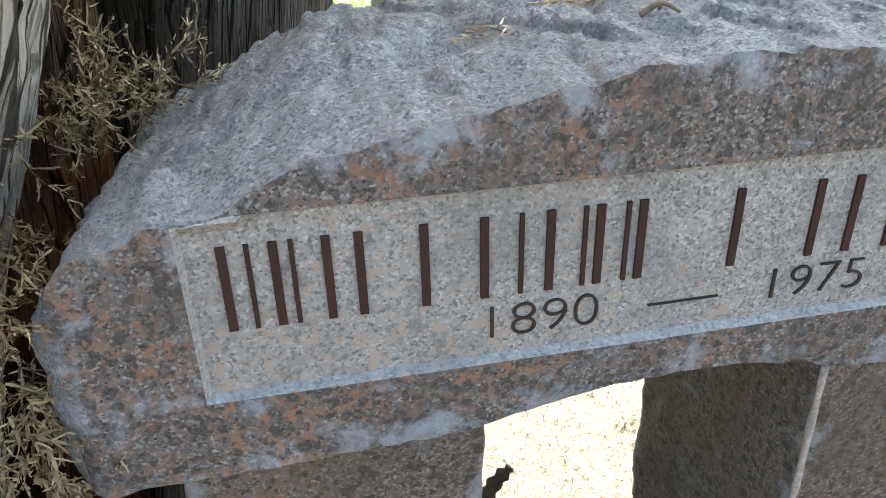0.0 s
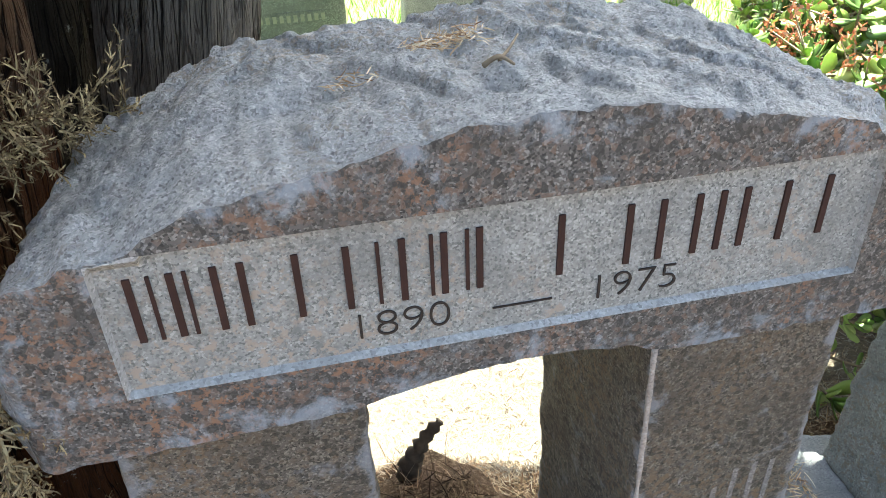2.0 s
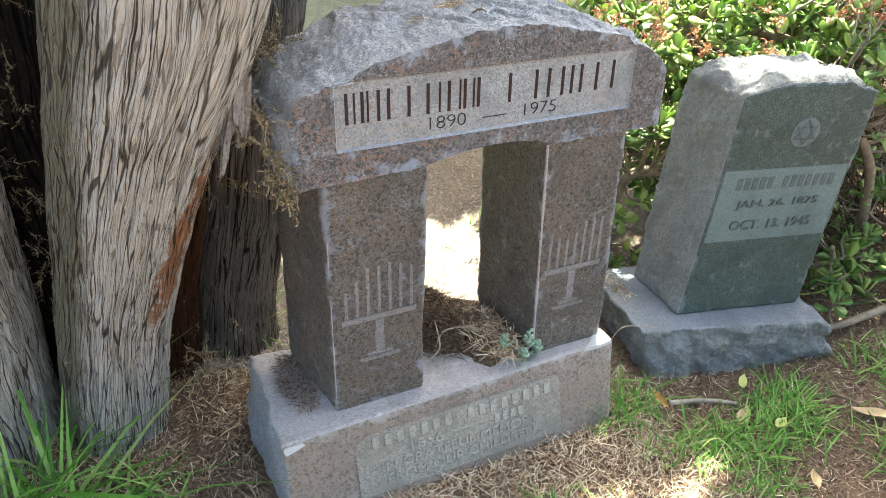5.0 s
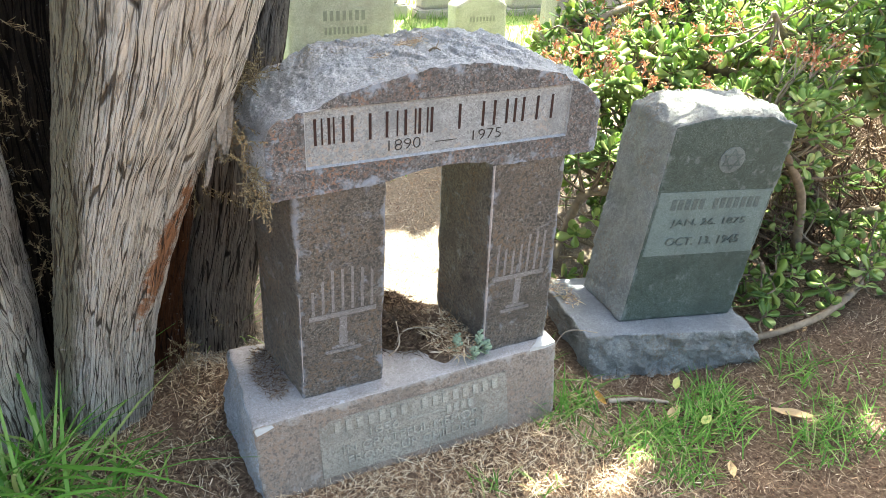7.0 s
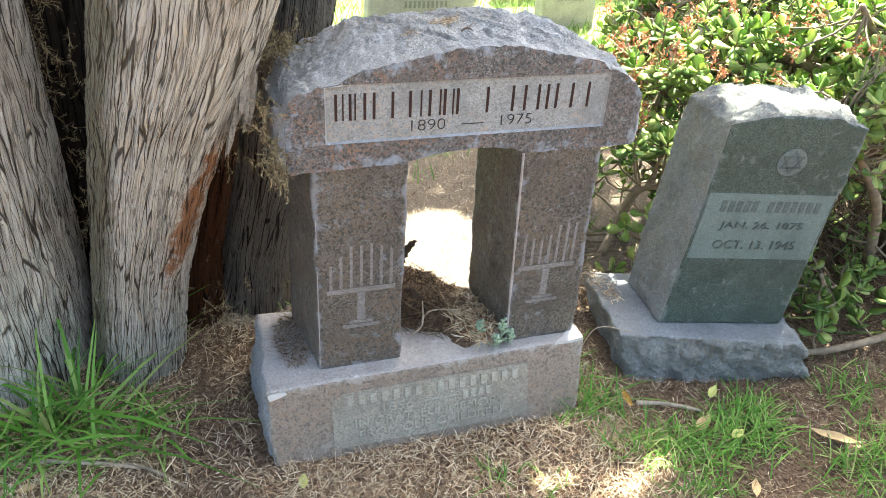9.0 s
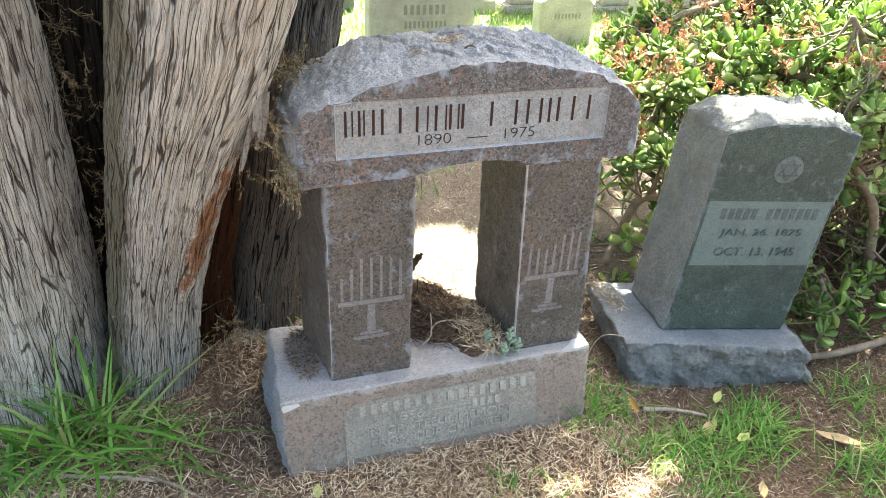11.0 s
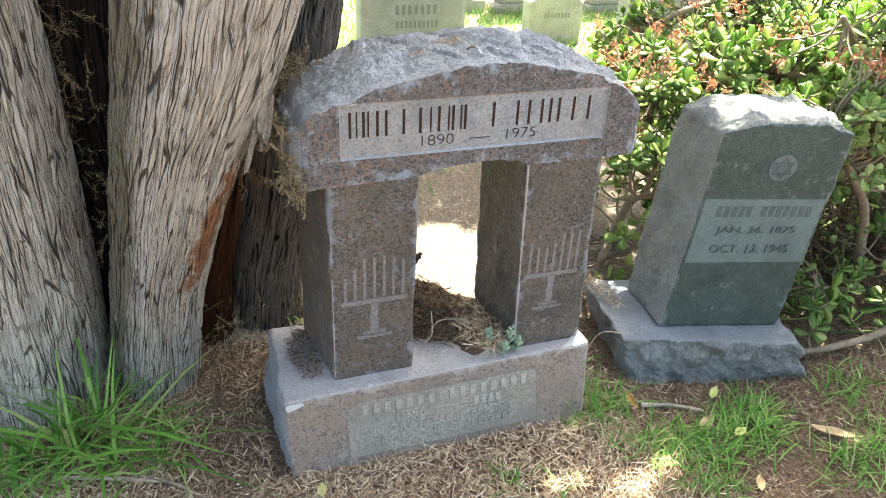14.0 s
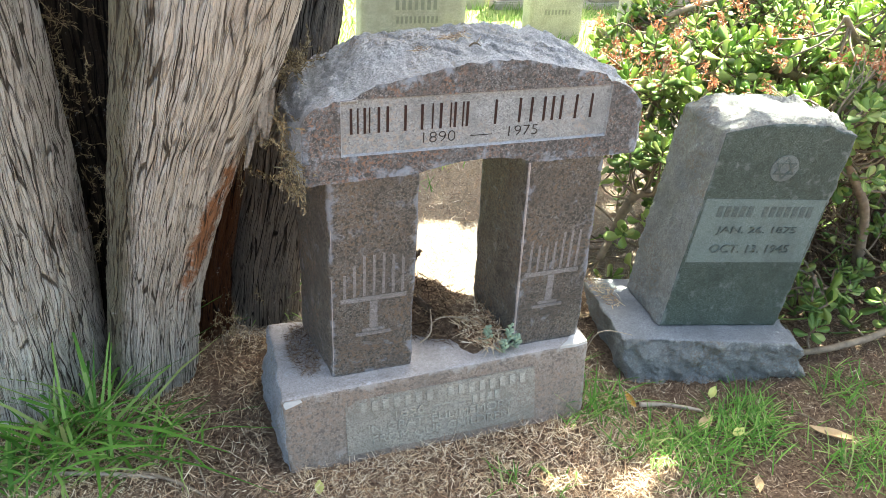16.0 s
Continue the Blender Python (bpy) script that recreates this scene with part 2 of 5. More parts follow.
GRASS = by_island("grass_blades", [(0.0, (0.06, 0.16, 0.022)), (0.6, (0.155, 0.34, 0.045)), (0.9, (0.30, 0.46, 0.11)), (1.0, (0.42, 0.38, 0.18))], 0.55, 0.3)
LAWN = by_island("lawn_blades", [(0.0, (0.10, 0.19, 0.04)), (0.6, (0.19, 0.30, 0.08)), (1.0, (0.36, 0.40, 0.17))], 0.6, 0.3)
NEEDLES = by_island("dry_needles", [(0.0, (0.19, 0.10, 0.055)), (0.3, (0.48, 0.31, 0.18)), (0.65, (0.68, 0.53, 0.34)), (1.0, (0.84, 0.73, 0.54))], 0.85)
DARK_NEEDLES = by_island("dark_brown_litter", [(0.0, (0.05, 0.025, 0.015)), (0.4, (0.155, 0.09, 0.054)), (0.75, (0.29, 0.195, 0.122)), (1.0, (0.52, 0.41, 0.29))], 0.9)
PALE_NEEDLES = by_island("bleached_litter", [(0.0, (0.11, 0.085, 0.062)), (0.4, (0.32, 0.275, 0.215)), (1.0, (0.62, 0.57, 0.47))], 0.9)
SPRAYS = by_island("dry_cypress_sprays", [(0.0, (0.09, 0.06, 0.034)), (0.5, (0.22, 0.165, 0.09)), (1.0, (0.42, 0.34, 0.19))], 0.85)
UNDER = by_island("dead_brown_stems", [(0.0, (0.045, 0.027, 0.016)), (0.5, (0.12, 0.075, 0.045)), (1.0, (0.30, 0.21, 0.13))], 0.9)
FLOWER = by_island("dry_red_flowers", [(0.0, (0.32, 0.10, 0.05)), (0.6, (0.45, 0.19, 0.09)), (1.0, (0.55, 0.33, 0.20))], 0.8, 0.2)
CROWN = by_island("cypress_foliage", [(0.0, (0.03, 0.06, 0.02)), (1.0, (0.07, 0.11, 0.04))], 0.7)
BRANCH = plain("brown_jade_branch", (0.19, 0.145, 0.10), 0.8, 0.5, 40)
TWIG = plain("weathered_twig", (0.34, 0.28, 0.21), 0.85, 0.4, 90)
DEAD_LEAF = plain("tan_dead_leaf", (0.42, 0.30, 0.16), 0.7, 0.3, 50)
YELLOW_LEAF = plain("yellow_green_leaf", (0.42, 0.43, 0.14), 0.6, 0.2, 50)
ORANGE_LEAF = plain("orange_leaf", (0.50, 0.26, 0.06), 0.6, 0.25, 50)
LOOSE = plain("loose_grey_bark", (0.19, 0.165, 0.135), 0.95, 0.6, 160)
PANEL_LETTER = material("raised_granite_letters", granite((0.35, 0.32, 0.26), (0.21, 0.19, 0.15), (0.46, 0.43, 0.36), 500, relief=0.5), 0.8)
GREEN_LETTER = material("raised_green_letters", granite((0.078, 0.10, 0.09), (0.05, 0.066, 0.06), (0.12, 0.145, 0.13), 600, relief=0.2), 0.55)
STUMP = plain("dark_rotten_wood", (0.06, 0.043, 0.03), 0.95, 0.5, 40)
SUCC = plain("blue_green_succulent", (0.30, 0.39, 0.27), 0.5, 0.3, 80)


def soil(nt, bsdf):
    v = coords(nt)
    a = fractal(nt, v, 14.0, 9, 0.7)
    b = fractal(nt, v, 120.0, 8, 0.75)
    col = ramp(nt, b, [(0.34, (0.03, 0.018, 0.012)), (0.47, (0.105, 0.067, 0.043)), (0.6, (0.25, 0.18, 0.12)), (0.74, (0.50, 0.42, 0.32))])
    col = mix(nt, calc(nt, "MULTIPLY", mask(nt, a, 0.42, 0.62), 0.5), col, (0.16, 0.105, 0.072))
    pos = nt.nodes.new("ShaderNodeSeparateXYZ")
    nt.links.new(v, pos.inputs[0])
    dry = mask(nt, calc(nt, "ADD", pos.outputs[1], calc(nt, "MULTIPLY", a, 0.3)), 0.5, 0.72)
    col = mix(nt, calc(nt, "MULTIPLY", dry, 0.4), col, (0.28, 0.25, 0.205))
    wob = fractal(nt, v, 2.2, 6, 0.65)
    lawn = mask(nt, calc(nt, "ADD", pos.outputs[1], calc(nt, "MULTIPLY", wob, 1.4)), 2.3, 3.0)
    g = ramp(nt, fractal(nt, v, 30.0, 8, 0.7), [(0.3, (0.16, 0.22, 0.06)), (0.7, (0.34, 0.38, 0.16))])
    col = mix(nt, lawn, col, g)
    nt.links.new(col, bsdf.inputs["Base Color"])
    bump(nt, bsdf, calc(nt, "ADD", b, calc(nt, "MULTIPLY", a, 1.5)), 0.9, 0.012)


SOIL = material("needle_littered_soil", soil, 0.95, 0.1)

# ---------------------------------------------------------------- mesh helpers


def mesh_ob(name, verts, faces, mats, face_mat=None, smooth=False, parent=None, label="", uvs=None, attrs=None):
    me = bpy.data.meshes.new(name)
    me.from_pydata(verts, [], faces)
    for m in (mats if isinstance(mats, (list, tuple)) else [mats]):
        me.materials.append(m)
    if face_mat is not None:
        me.polygons.foreach_set("material_index", np.asarray(face_mat, dtype=np.int32))
    if smooth:
        me.polygons.foreach_set("use_smooth", np.ones(len(me.polygons), dtype=bool))
    if uvs is not None:
        layer = me.uv_layers.new(name="UVMap")
        li = np.empty(len(me.loops), dtype=np.int32)
        me.loops.foreach_get("vertex_index", li)
        layer.data.foreach_set("uv", np.asarray(uvs, dtype=np.float32)[li].ravel())
    for key, values in (attrs or {}).items():
        at = me.attributes.new(key, "FLOAT", "POINT")
        at.data.foreach_set("value", np.asarray(values, dtype=np.float32))
    me.update()
    ob = new(name, me)
    if parent is not None:
        ob.parent = parent
    if label:
        tagged(ob, label)
    return ob


def part(name, bm, mat, parent, label="", smooth=False):
    me = bpy.data.meshes.new(name)
    bm.to_mesh(me)
    bm.free()
    me.materials.append(mat)
    if smooth:
        for p in me.polygons:
            p.use_smooth = True
    ob = new(name, me)
    ob.parent = parent
    if label:
        tagged(ob, label)
    return ob


def thing(name, label, category, m=None, group="", kind=""):
    e = new(name)
    e.empty_display_size = 0.05
    if m is not None:
        e.matrix_world = m
    return tagged(e, label, category, group, kind)


def block(x0, x1, y0, y1, z0, z1, bevel=0.0, m=None):
    bm = bmesh.new()
    bmesh.ops.create_cube(bm, size=1, matrix=Matrix.LocRotScale(((x0 + x1) / 2, (y0 + y1) / 2, (z0 + z1) / 2), None, (x1 - x0, y1 - y0, z1 - z0)))
    if bevel:
        bmesh.ops.bevel(bm, geom=bm.edges[:], offset=bevel, segments=2, affect="EDGES")
    if m is not None:
        bm.transform(m)
    return bm


def fbm(p, octaves=5):
    return noise.fractal(p, 1.0, 2.0, octaves)


def tube(points, radii, sides=8, seed=0.0, rough=0.1, caps=True):
    """A tapered, slightly knobbly tube along points. Returns verts and faces."""
    pts = [Vector(p) for p in points]
    verts, faces = [], []
    side = Vector((0.3, 0.2, 1)).cross(pts[1] - pts[0])
    for i, p in enumerate(pts):
        d = (pts[min(i + 1, len(pts) - 1)] - pts[max(i - 1, 0)]).normalized()
        side = (side - d * side.dot(d))
        if side.length < 1e-6:
            side = d.orthogonal()
        side.normalize()
        other = d.cross(side)
        for k in range(sides):
            a = 2 * math.pi * k / sides
            v = side * math.cos(a) + other * math.sin(a)
            r = radii[i] * (1 + rough * noise.noise(p * 25 + v * 1.5 + Vector((seed, 0, 0))))
            verts.append(p + v * r)
    for i in range(len(pts) - 1):
        for k in range(sides):
            a, b = i * sides + k, i * sides + (k + 1) % sides
            faces.append((a, b, b + sides, a + sides))
    if caps:
        faces.append(tuple(range(sides))[::-1])
        faces.append(tuple(range((len(pts) - 1) * sides, len(pts) * sides)))
    return verts, faces


def spline(points, n):
    """n points on a smooth curve through the given ones."""
    p = np.array(points, float)
    t = np.linspace(0, len(p) - 1, n)
    out = []
    for s in t:
        i = min(int(s), len(p) - 2)
        f = s - i
        a, b, c, d = p[max(i - 1, 0)], p[i], p[i + 1], p[min(i + 2, len(p) - 1)]
        out.append(0.5 * (2 * b + (c - a) * f + (2 * a - 5 * b + 4 * c - d) * f ** 2 + (3 * b - a - 3 * c + d) * f ** 3))
    return out


def writing(text, height, m, mat, parent, name="inscription", width=None, thick=0.0008, label="", thin=0.0):
    """Letters in the built-in font, height of the capitals in metres, lying in the plane of m."""
    cu = bpy.data.curves.new("letters", "FONT")
    cu.body, cu.size, cu.align_x, cu.extrude, cu.offset = text, 1.0, "LEFT", thick, -thin
    tmp = new("letters", cu)
    dg = bpy.context.evaluated_depsgraph_get()
    dg.update()
    me = bpy.data.meshes.new_from_object(tmp.evaluated_get(dg))
    bpy.data.objects.remove(tmp)
    co = np.empty(len(me.vertices) * 3)
    me.vertices.foreach_get("co", co)
    co = co.reshape(-1, 3)
    lo, hi = co.min(0), co.max(0)
    k = height / (hi[1] - lo[1])
    kx = width / (hi[0] - lo[0]) if width else k
    co[:, 0] = (co[:, 0] - lo[0]) * kx
    co[:, 1] = (co[:, 1] - lo[1]) * k
    me.vertices.foreach_set("co", co.ravel())
    me.transform(m)
    me.materials.clear()
    me.materials.append(mat)
    ob = new(name, me)
    ob.parent = parent
    if label:
        tagged(ob, label)
    return ob


def letter_bars(spans, height, m, mat, parent, thick=0.0012, name="lettering_bar"):
    """Plain upright bars that stand for a name, each at (start, end) along the line."""
    for a, b in spans:
        part(name, block(a, b, 0, height, -0.002, thick, 0.0, m), mat, parent)

# ---------------------------------------------------------------- ground


def ground_z(x, y):
    z = 0.012 * noise.noise(Vector((x * 1.7, y * 1.7, 3.0))) + 0.006 * noise.noise(Vector((x * 7, y * 7, 1.0)))
    z += 0.17 * math.exp(-(((x + 0.05) / 0.15) ** 2 + ((y - 0.36) / 0.11) ** 2))      # mound behind the base
    z += 0.05 * math.exp(-(((x + 0.75) / 0.35) ** 2 + ((y - 0.35) / 0.3) ** 2))       # swelling round the tree
    return z - 0.02 * math.exp(-((x - 0.7) / 0.4) ** 2 - (y / 0.3) ** 2)


def stretched(n, near, far, centre):
    s = np.linspace(-1, 1, n)
    k = np.sign(s) * (near * np.abs(s) + (far - near) * np.abs(s) ** 7)
    return k + centre


gx, gy = stretched(260, 2.2, 400, 0.1), stretched(260, 2.2, 400, 0.5)
gv = [(x, y, ground_z(x, y)) for y in gy for x in gx]
n = len(gx)
gf = [(j * n + i, j * n + i + 1, (j + 1) * n + i + 1, (j + 1) * n + i) for j in range(len(gy) - 1) for i in range(n - 1)]
ground = mesh_ob("ground", gv, gf, SOIL, smooth=True)
tagged(ground, "brown soil littered with dry needles, lawn further off", "ground", kind="structure")

# ---------------------------------------------------------------- rough stone blocks


def box_lattice(res):
    """Points and quads of a cube of side 2, subdivided res = (nx, ny, nz) times, without doubled points."""
    index, pts, quads = {}, [], []

    def at(i, j, k):
        key = (i, j, k)
        if key not in index:
            index[key] = len(pts)
            pts.append((2 * i / res[0] - 1, 2 * j / res[1] - 1, 2 * k / res[2] - 1))
        return index[key]
    for axis in range(3):
        a, b = [q for q in range(3) if q != axis]
        for end in (0, res[axis]):
            for i in range(res[a]):
                for j in range(res[b]):
                    ring = []
                    for di, dj in ((0, 0), (1, 0), (1, 1), (0, 1)):
                        key = [0, 0, 0]
                        key[axis], key[a], key[b] = end, i + di, j + dj
                        ring.append(at(*key))
                    outward = (end > 0) == (axis != 1)
                    quads.append((tuple(ring) if outward else tuple(ring[::-1]), (axis, 1 if end else -1)))
    return pts, quads


def stone_block(name, size, res, shape, amps, mats, sides, parent, label="", r=0.006, rim=0.02, seed=0.0, freq=14.0):
    """A worn block. size: half lengths; shape maps a local point of the block to its place; amps: the relief of each side
    (-x, +x, -y, +y, -z, +z); sides: the material index of each side."""
    pts, quads = box_lattice(res)
    h = Vector(size)
    verts, rims = [], []
    for p in pts:
        q = Vector((p[0] * h[0], p[1] * h[1], p[2] * h[2]))
        inner = Vector([max(-h[i] + r, min(h[i] - r, q[i])) for i in range(3)])
        d = q - inner
        nrm = d.normalized() if d.length > 1e-9 else Vector((0, 0, 1))
        q = inner + nrm * r if d.length > 1e-9 else q
        gaps = sorted(h[i] - abs(q[i]) for i in range(3))
        rims.append(max(0.0, 1 - gaps[1] / rim))
        amp = sum(abs(nrm[i]) ** 2 * amps[2 * i + (nrm[i] > 0)] for i in range(3))
        w = q * freq + Vector((seed, seed * 0.7, 0))
        rough = noise.noise(w) + 0.6 * abs(noise.noise(w * 2.3)) + 0.35 * noise.noise(w * 5.1) + 0.2 * noise.noise(w * 11)
        q = Vector(shape(*q)) + nrm * (amp * rough) + Vector((0.0012 * noise.noise(w * 2), 0, 0.0012 * noise.noise(w * 2.2)))
        verts.append(q)
    fm = [sides[2 * s[0] + (s[1] > 0)] for _, s in quads]
    ob = mesh_ob(name, verts, [f for f, _ in quads], mats, fm, True, None, label, attrs={"rim": rims})
    attach(ob, parent)
    return ob


BUILT_IN_WORLD = {}


def attach(ob, parent):
    ob.parent = parent
    if parent in BUILT_IN_WORLD:
        ob.matrix_parent_inverse = Matrix.Translation(-Vector(BUILT_IN_WORLD[parent]))
    return ob


def world_thing(name, at, label, category, group=""):
    """A thing whose parts are given in the world's metres, with its Empty at its base."""
    e = thing(name, label, category, Matrix.Translation(at), group)
    BUILT_IN_WORLD[e] = at
    return e


# ---------------------------------------------------------------- the arched monument
monument = world_thing("gravestone_monument", (-0.06, 0.1, 0), "brown granite gravestone with two carved pillars under a rough arched lintel", "gravestone")


def curve(xs, zs):
    return lambda x: float(np.interp(x, xs, zs))


FACE_Y, LEANS = 0.0, 0.015
X0, X1 = -0.355, 0.366
face_top = curve([-0.355, -0.347, -0.33, -0.30, -0.27, -0.252, -0.245, -0.222, -0.17, -0.116, -0.085, -0.039, 0.041, 0.101, 0.164, 0.228, 0.262, 0.276, 0.312, 0.345, 0.366],
                 [0.782, 0.810, 0.826, 0.834, 0.839, 0.843, 0.850, 0.861, 0.872, 0.882, 0.888, 0.896, 0.901, 0.895, 0.881, 0.869, 0.863, 0.847, 0.838, 0.812, 0.785])
face_foot = curve([-0.355, -0.135, -0.10, -0.05, 0.0, 0.05, 0.09, 0.115, 0.14, 0.366], [0.674, 0.680, 0.689, 0.697, 0.701, 0.699, 0.693, 0.685, 0.682, 0.684])
back_top = curve([-0.355, -0.324, -0.275, -0.203, -0.13, -0.03, 0.09, 0.185, 0.305, 0.366], [0.775, 0.812, 0.85, 0.880, 0.890, 0.897, 0.903, 0.893, 0.852, 0.81])
BACK_Y = 0.275
PX0, PX1, PZ0, PZ1, SUNK = -0.281, 0.281, 0.730, 0.838, 0.006


def face_point(x, z, out=0.0):
    return Vector((x, FACE_Y + LEANS * (z - 0.685) - out, z))


def face_frame(x, z, out=0.0):
    """A frame on the inscribed panel: x along the line, y up the face, z out of it."""
    up = Vector((0, LEANS, 1)).normalized()
    right = Vector((1, 0, 0))
    m = Matrix((right, up, right.cross(up))).transposed().to_4x4()
    return Matrix.Translation(face_point(x, z, out)) @ m


def lintel_mesh():
    xs = sorted(set(list(np.linspace(X0, X1, 230)) + [PX0 - 0.0015, PX0 + 0.0015, PX1 - 0.0015, PX1 + 0.0015]))
    verts, rims, cols, kinds = [], [], [], []
    for x in xs:
        jag = 0.004 * noise.noise(Vector((x * 40, 0, 0))) + 0.003 * noise.noise(Vector((x * 110, 4, 0)))
        zt, zb = face_top(x) + jag, face_foot(x) + 0.0025 * noise.noise(Vector((x * 60, 9, 0)))
        corner = min(1.0, (X1 - x) / 0.02)
        rows = list(np.linspace(zb, PZ0 - 0.0015, 9)) + list(np.linspace(PZ0 + 0.0015, PZ1 - 0.0015, 16)) + list(np.linspace(PZ1 + 0.0015, max(zt, PZ1 + 0.004), 8))
        col = []
        for k, z in enumerate(rows):
            inside = PX0 < x < PX1 and 9 <= k < 25
            z = min(z, zt - 0.0002 * (33 - k))
            p = face_point(x, z, -SUNK if inside and z < zt - 0.008 else 0.0)
            d = min(z - zb, zt - z, x - X0, X1 - x)
            p.y += 0.006 * max(0, 1 - min(x - X0, X1 - x) / 0.012) ** 2 + 0.002 * noise.noise(p * 60) * (0 if inside else 1) * max(0, 1 - d / 0.01)
            col.append(p)
            rims.append(max(0.0, 1 - d / 0.034))
            kinds.append(2 if inside else 1)
        yf = col[-1].y
        for k in range(1, 61):                                    # the split top
            v = k / 60
            y = yf + (BACK_Y - yf) * v
            z = zt + (back_top(x) - zt) * (v ** 0.8)
            w = Vector((x, y, z)) * 11
            relief = noise.noise(w) + 0.7 * (0.4 - abs(noise.noise(w * 2.2 + Vector((3, 1, 2))))) + 0.45 * (0.3 - abs(noise.noise(w * 4.6))) + 0.26 * noise.noise(w * 11) + 0.13 * noise.noise(w * 24)
            steps = 0.006 * (math.floor(3 * (noise.noise(w * 0.9 + Vector((7, 2, 0))) + v)) % 2)
            z += (0.013 * relief + steps) * min(1, v * 6) - 0.02 * max(0, v - 0.9) * 8
            col.append(Vector((x, y, z)))
            rims.append(0)
            kinds.append(0)
        for k in range(1, 9):
            z = col[33 + 59].z + (zb - col[33 + 59].z) * k / 8
            col.append(Vector((x, BACK_Y + 0.01 * noise.noise(Vector((x * 14, z * 14, 2))), z)))
            rims.append(0)
            kinds.append(0)
        for k in range(1, 10):
            col.append(Vector((x, BACK_Y + (FACE_Y - BACK_Y) * k / 10, zb + 0.004 * noise.noise(Vector((x * 20, k, 5))))))
            rims.append(0.6 if k > 7 else 0)
            kinds.append(0)
        cols.append(col)
    m = len(cols[0])
    verts = [p for c in cols for p in c]
    faces, fm = [], []
    for i in range(len(cols) - 1):
        for k in range(m):
            a, b = i * m + k, i * m + (k + 1) % m
            q = (a, a + m, b + m, b)
            kk = [kinds[j] for j in q]
            faces.append(q)
            fm.append(1 if min(kk) == 2 else 0 if max(kk) == 0 or k >= 32 else 3 if max(kk) == 2 else 2)
    for end in (0, len(cols) - 1):                                # split ends
        sign = -1 if end == 0 else 1
        ring = [end * m + k for k in range(m)]
        mid = sum((cols[end][k] for k in range(m)), Vector()) / m
        for s in range(1, 9):
            nxt = []
            for k in range(m):
                p = cols[end][k].lerp(mid, s / 8.5)
                w = p * 16
                p.x += sign * (0.012 * min(1, s / 2) + 0.010 * noise.noise(w) + 0.006 * noise.noise(w * 2.5) + 0.003 * noise.noise(w * 7))
                nxt.append(len(verts))
                verts.append(p)
                rims.append(0)
            for k in range(m):
                q = (ring[k], ring[(k + 1) % m], nxt[(k + 1) % m], nxt[k])
                faces.append(q if sign < 0 else q[::-1])
                fm.append(0)
            ring = nxt
        faces.append(tuple(ring) if sign < 0 else tuple(ring[::-1]))
        fm.append(0)
    # 0 split rock, 1 panel, 2 polished margin
    ob = mesh_ob("lintel", verts, faces, [ROUGH, PANEL, POLISHED, PALE_CARVED], fm, False, None, "rough-topped arched granite lintel with a sunk inscription panel", attrs={"rim": rims})
    flags = np.array([k == 0 for k in fm])
    ob.data.polygons.foreach_set("use_smooth", flags)
    attach(ob, monument)
    return ob


lintel = lintel_mesh()
LINTEL_CO = np.array([v.co for v in lintel.data.vertices if v.co.z > 0.74])


def lintel_top(x, y):
    near = np.argsort((LINTEL_CO[:, 0] - x) ** 2 + (LINTEL_CO[:, 1] - y) ** 2)[:4]
    return float(LINTEL_CO[near, 2].max())



# a carved name stands as plain upright bars
OUT = -SUNK + 0.0006
name_frame = face_frame(0, 0.771, OUT)
CAP = 0.050
THICK = (-0.2616, -0.2356, -0.2087, -0.1916, -0.1568, -0.1235, -0.0857, -0.0567, -0.0314, 0.0284, 0.0804, 0.1059, 0.1342, 0.1532, 0.1724, 0.2057, 0.2409)
SLIM = (-0.2488, -0.2265, -0.1024, -0.0655, -0.0403)
STROKES = sorted([(a - 0.0024, 0.0048) for a in THICK] + [(a - 0.0013, 0.0026) for a in SLIM])
letter_bars([(a, a + w) for a, w in STROKES], CAP, name_frame, MAROON, lintel)
writing("1890", 0.021, face_frame(-0.120, 0.743, OUT), DIGIT, lintel, width=0.066, thin=0.024)
part("dash", block(-0.022, 0.024, 0.009, 0.0100, -0.001, 0.001, 0, face_frame(0, 0.741, OUT)), DIGIT, lintel)
writing("1975", 0.021, face_frame(0.060, 0.743, OUT), DIGIT, lintel, width=0.064, thin=0.024)


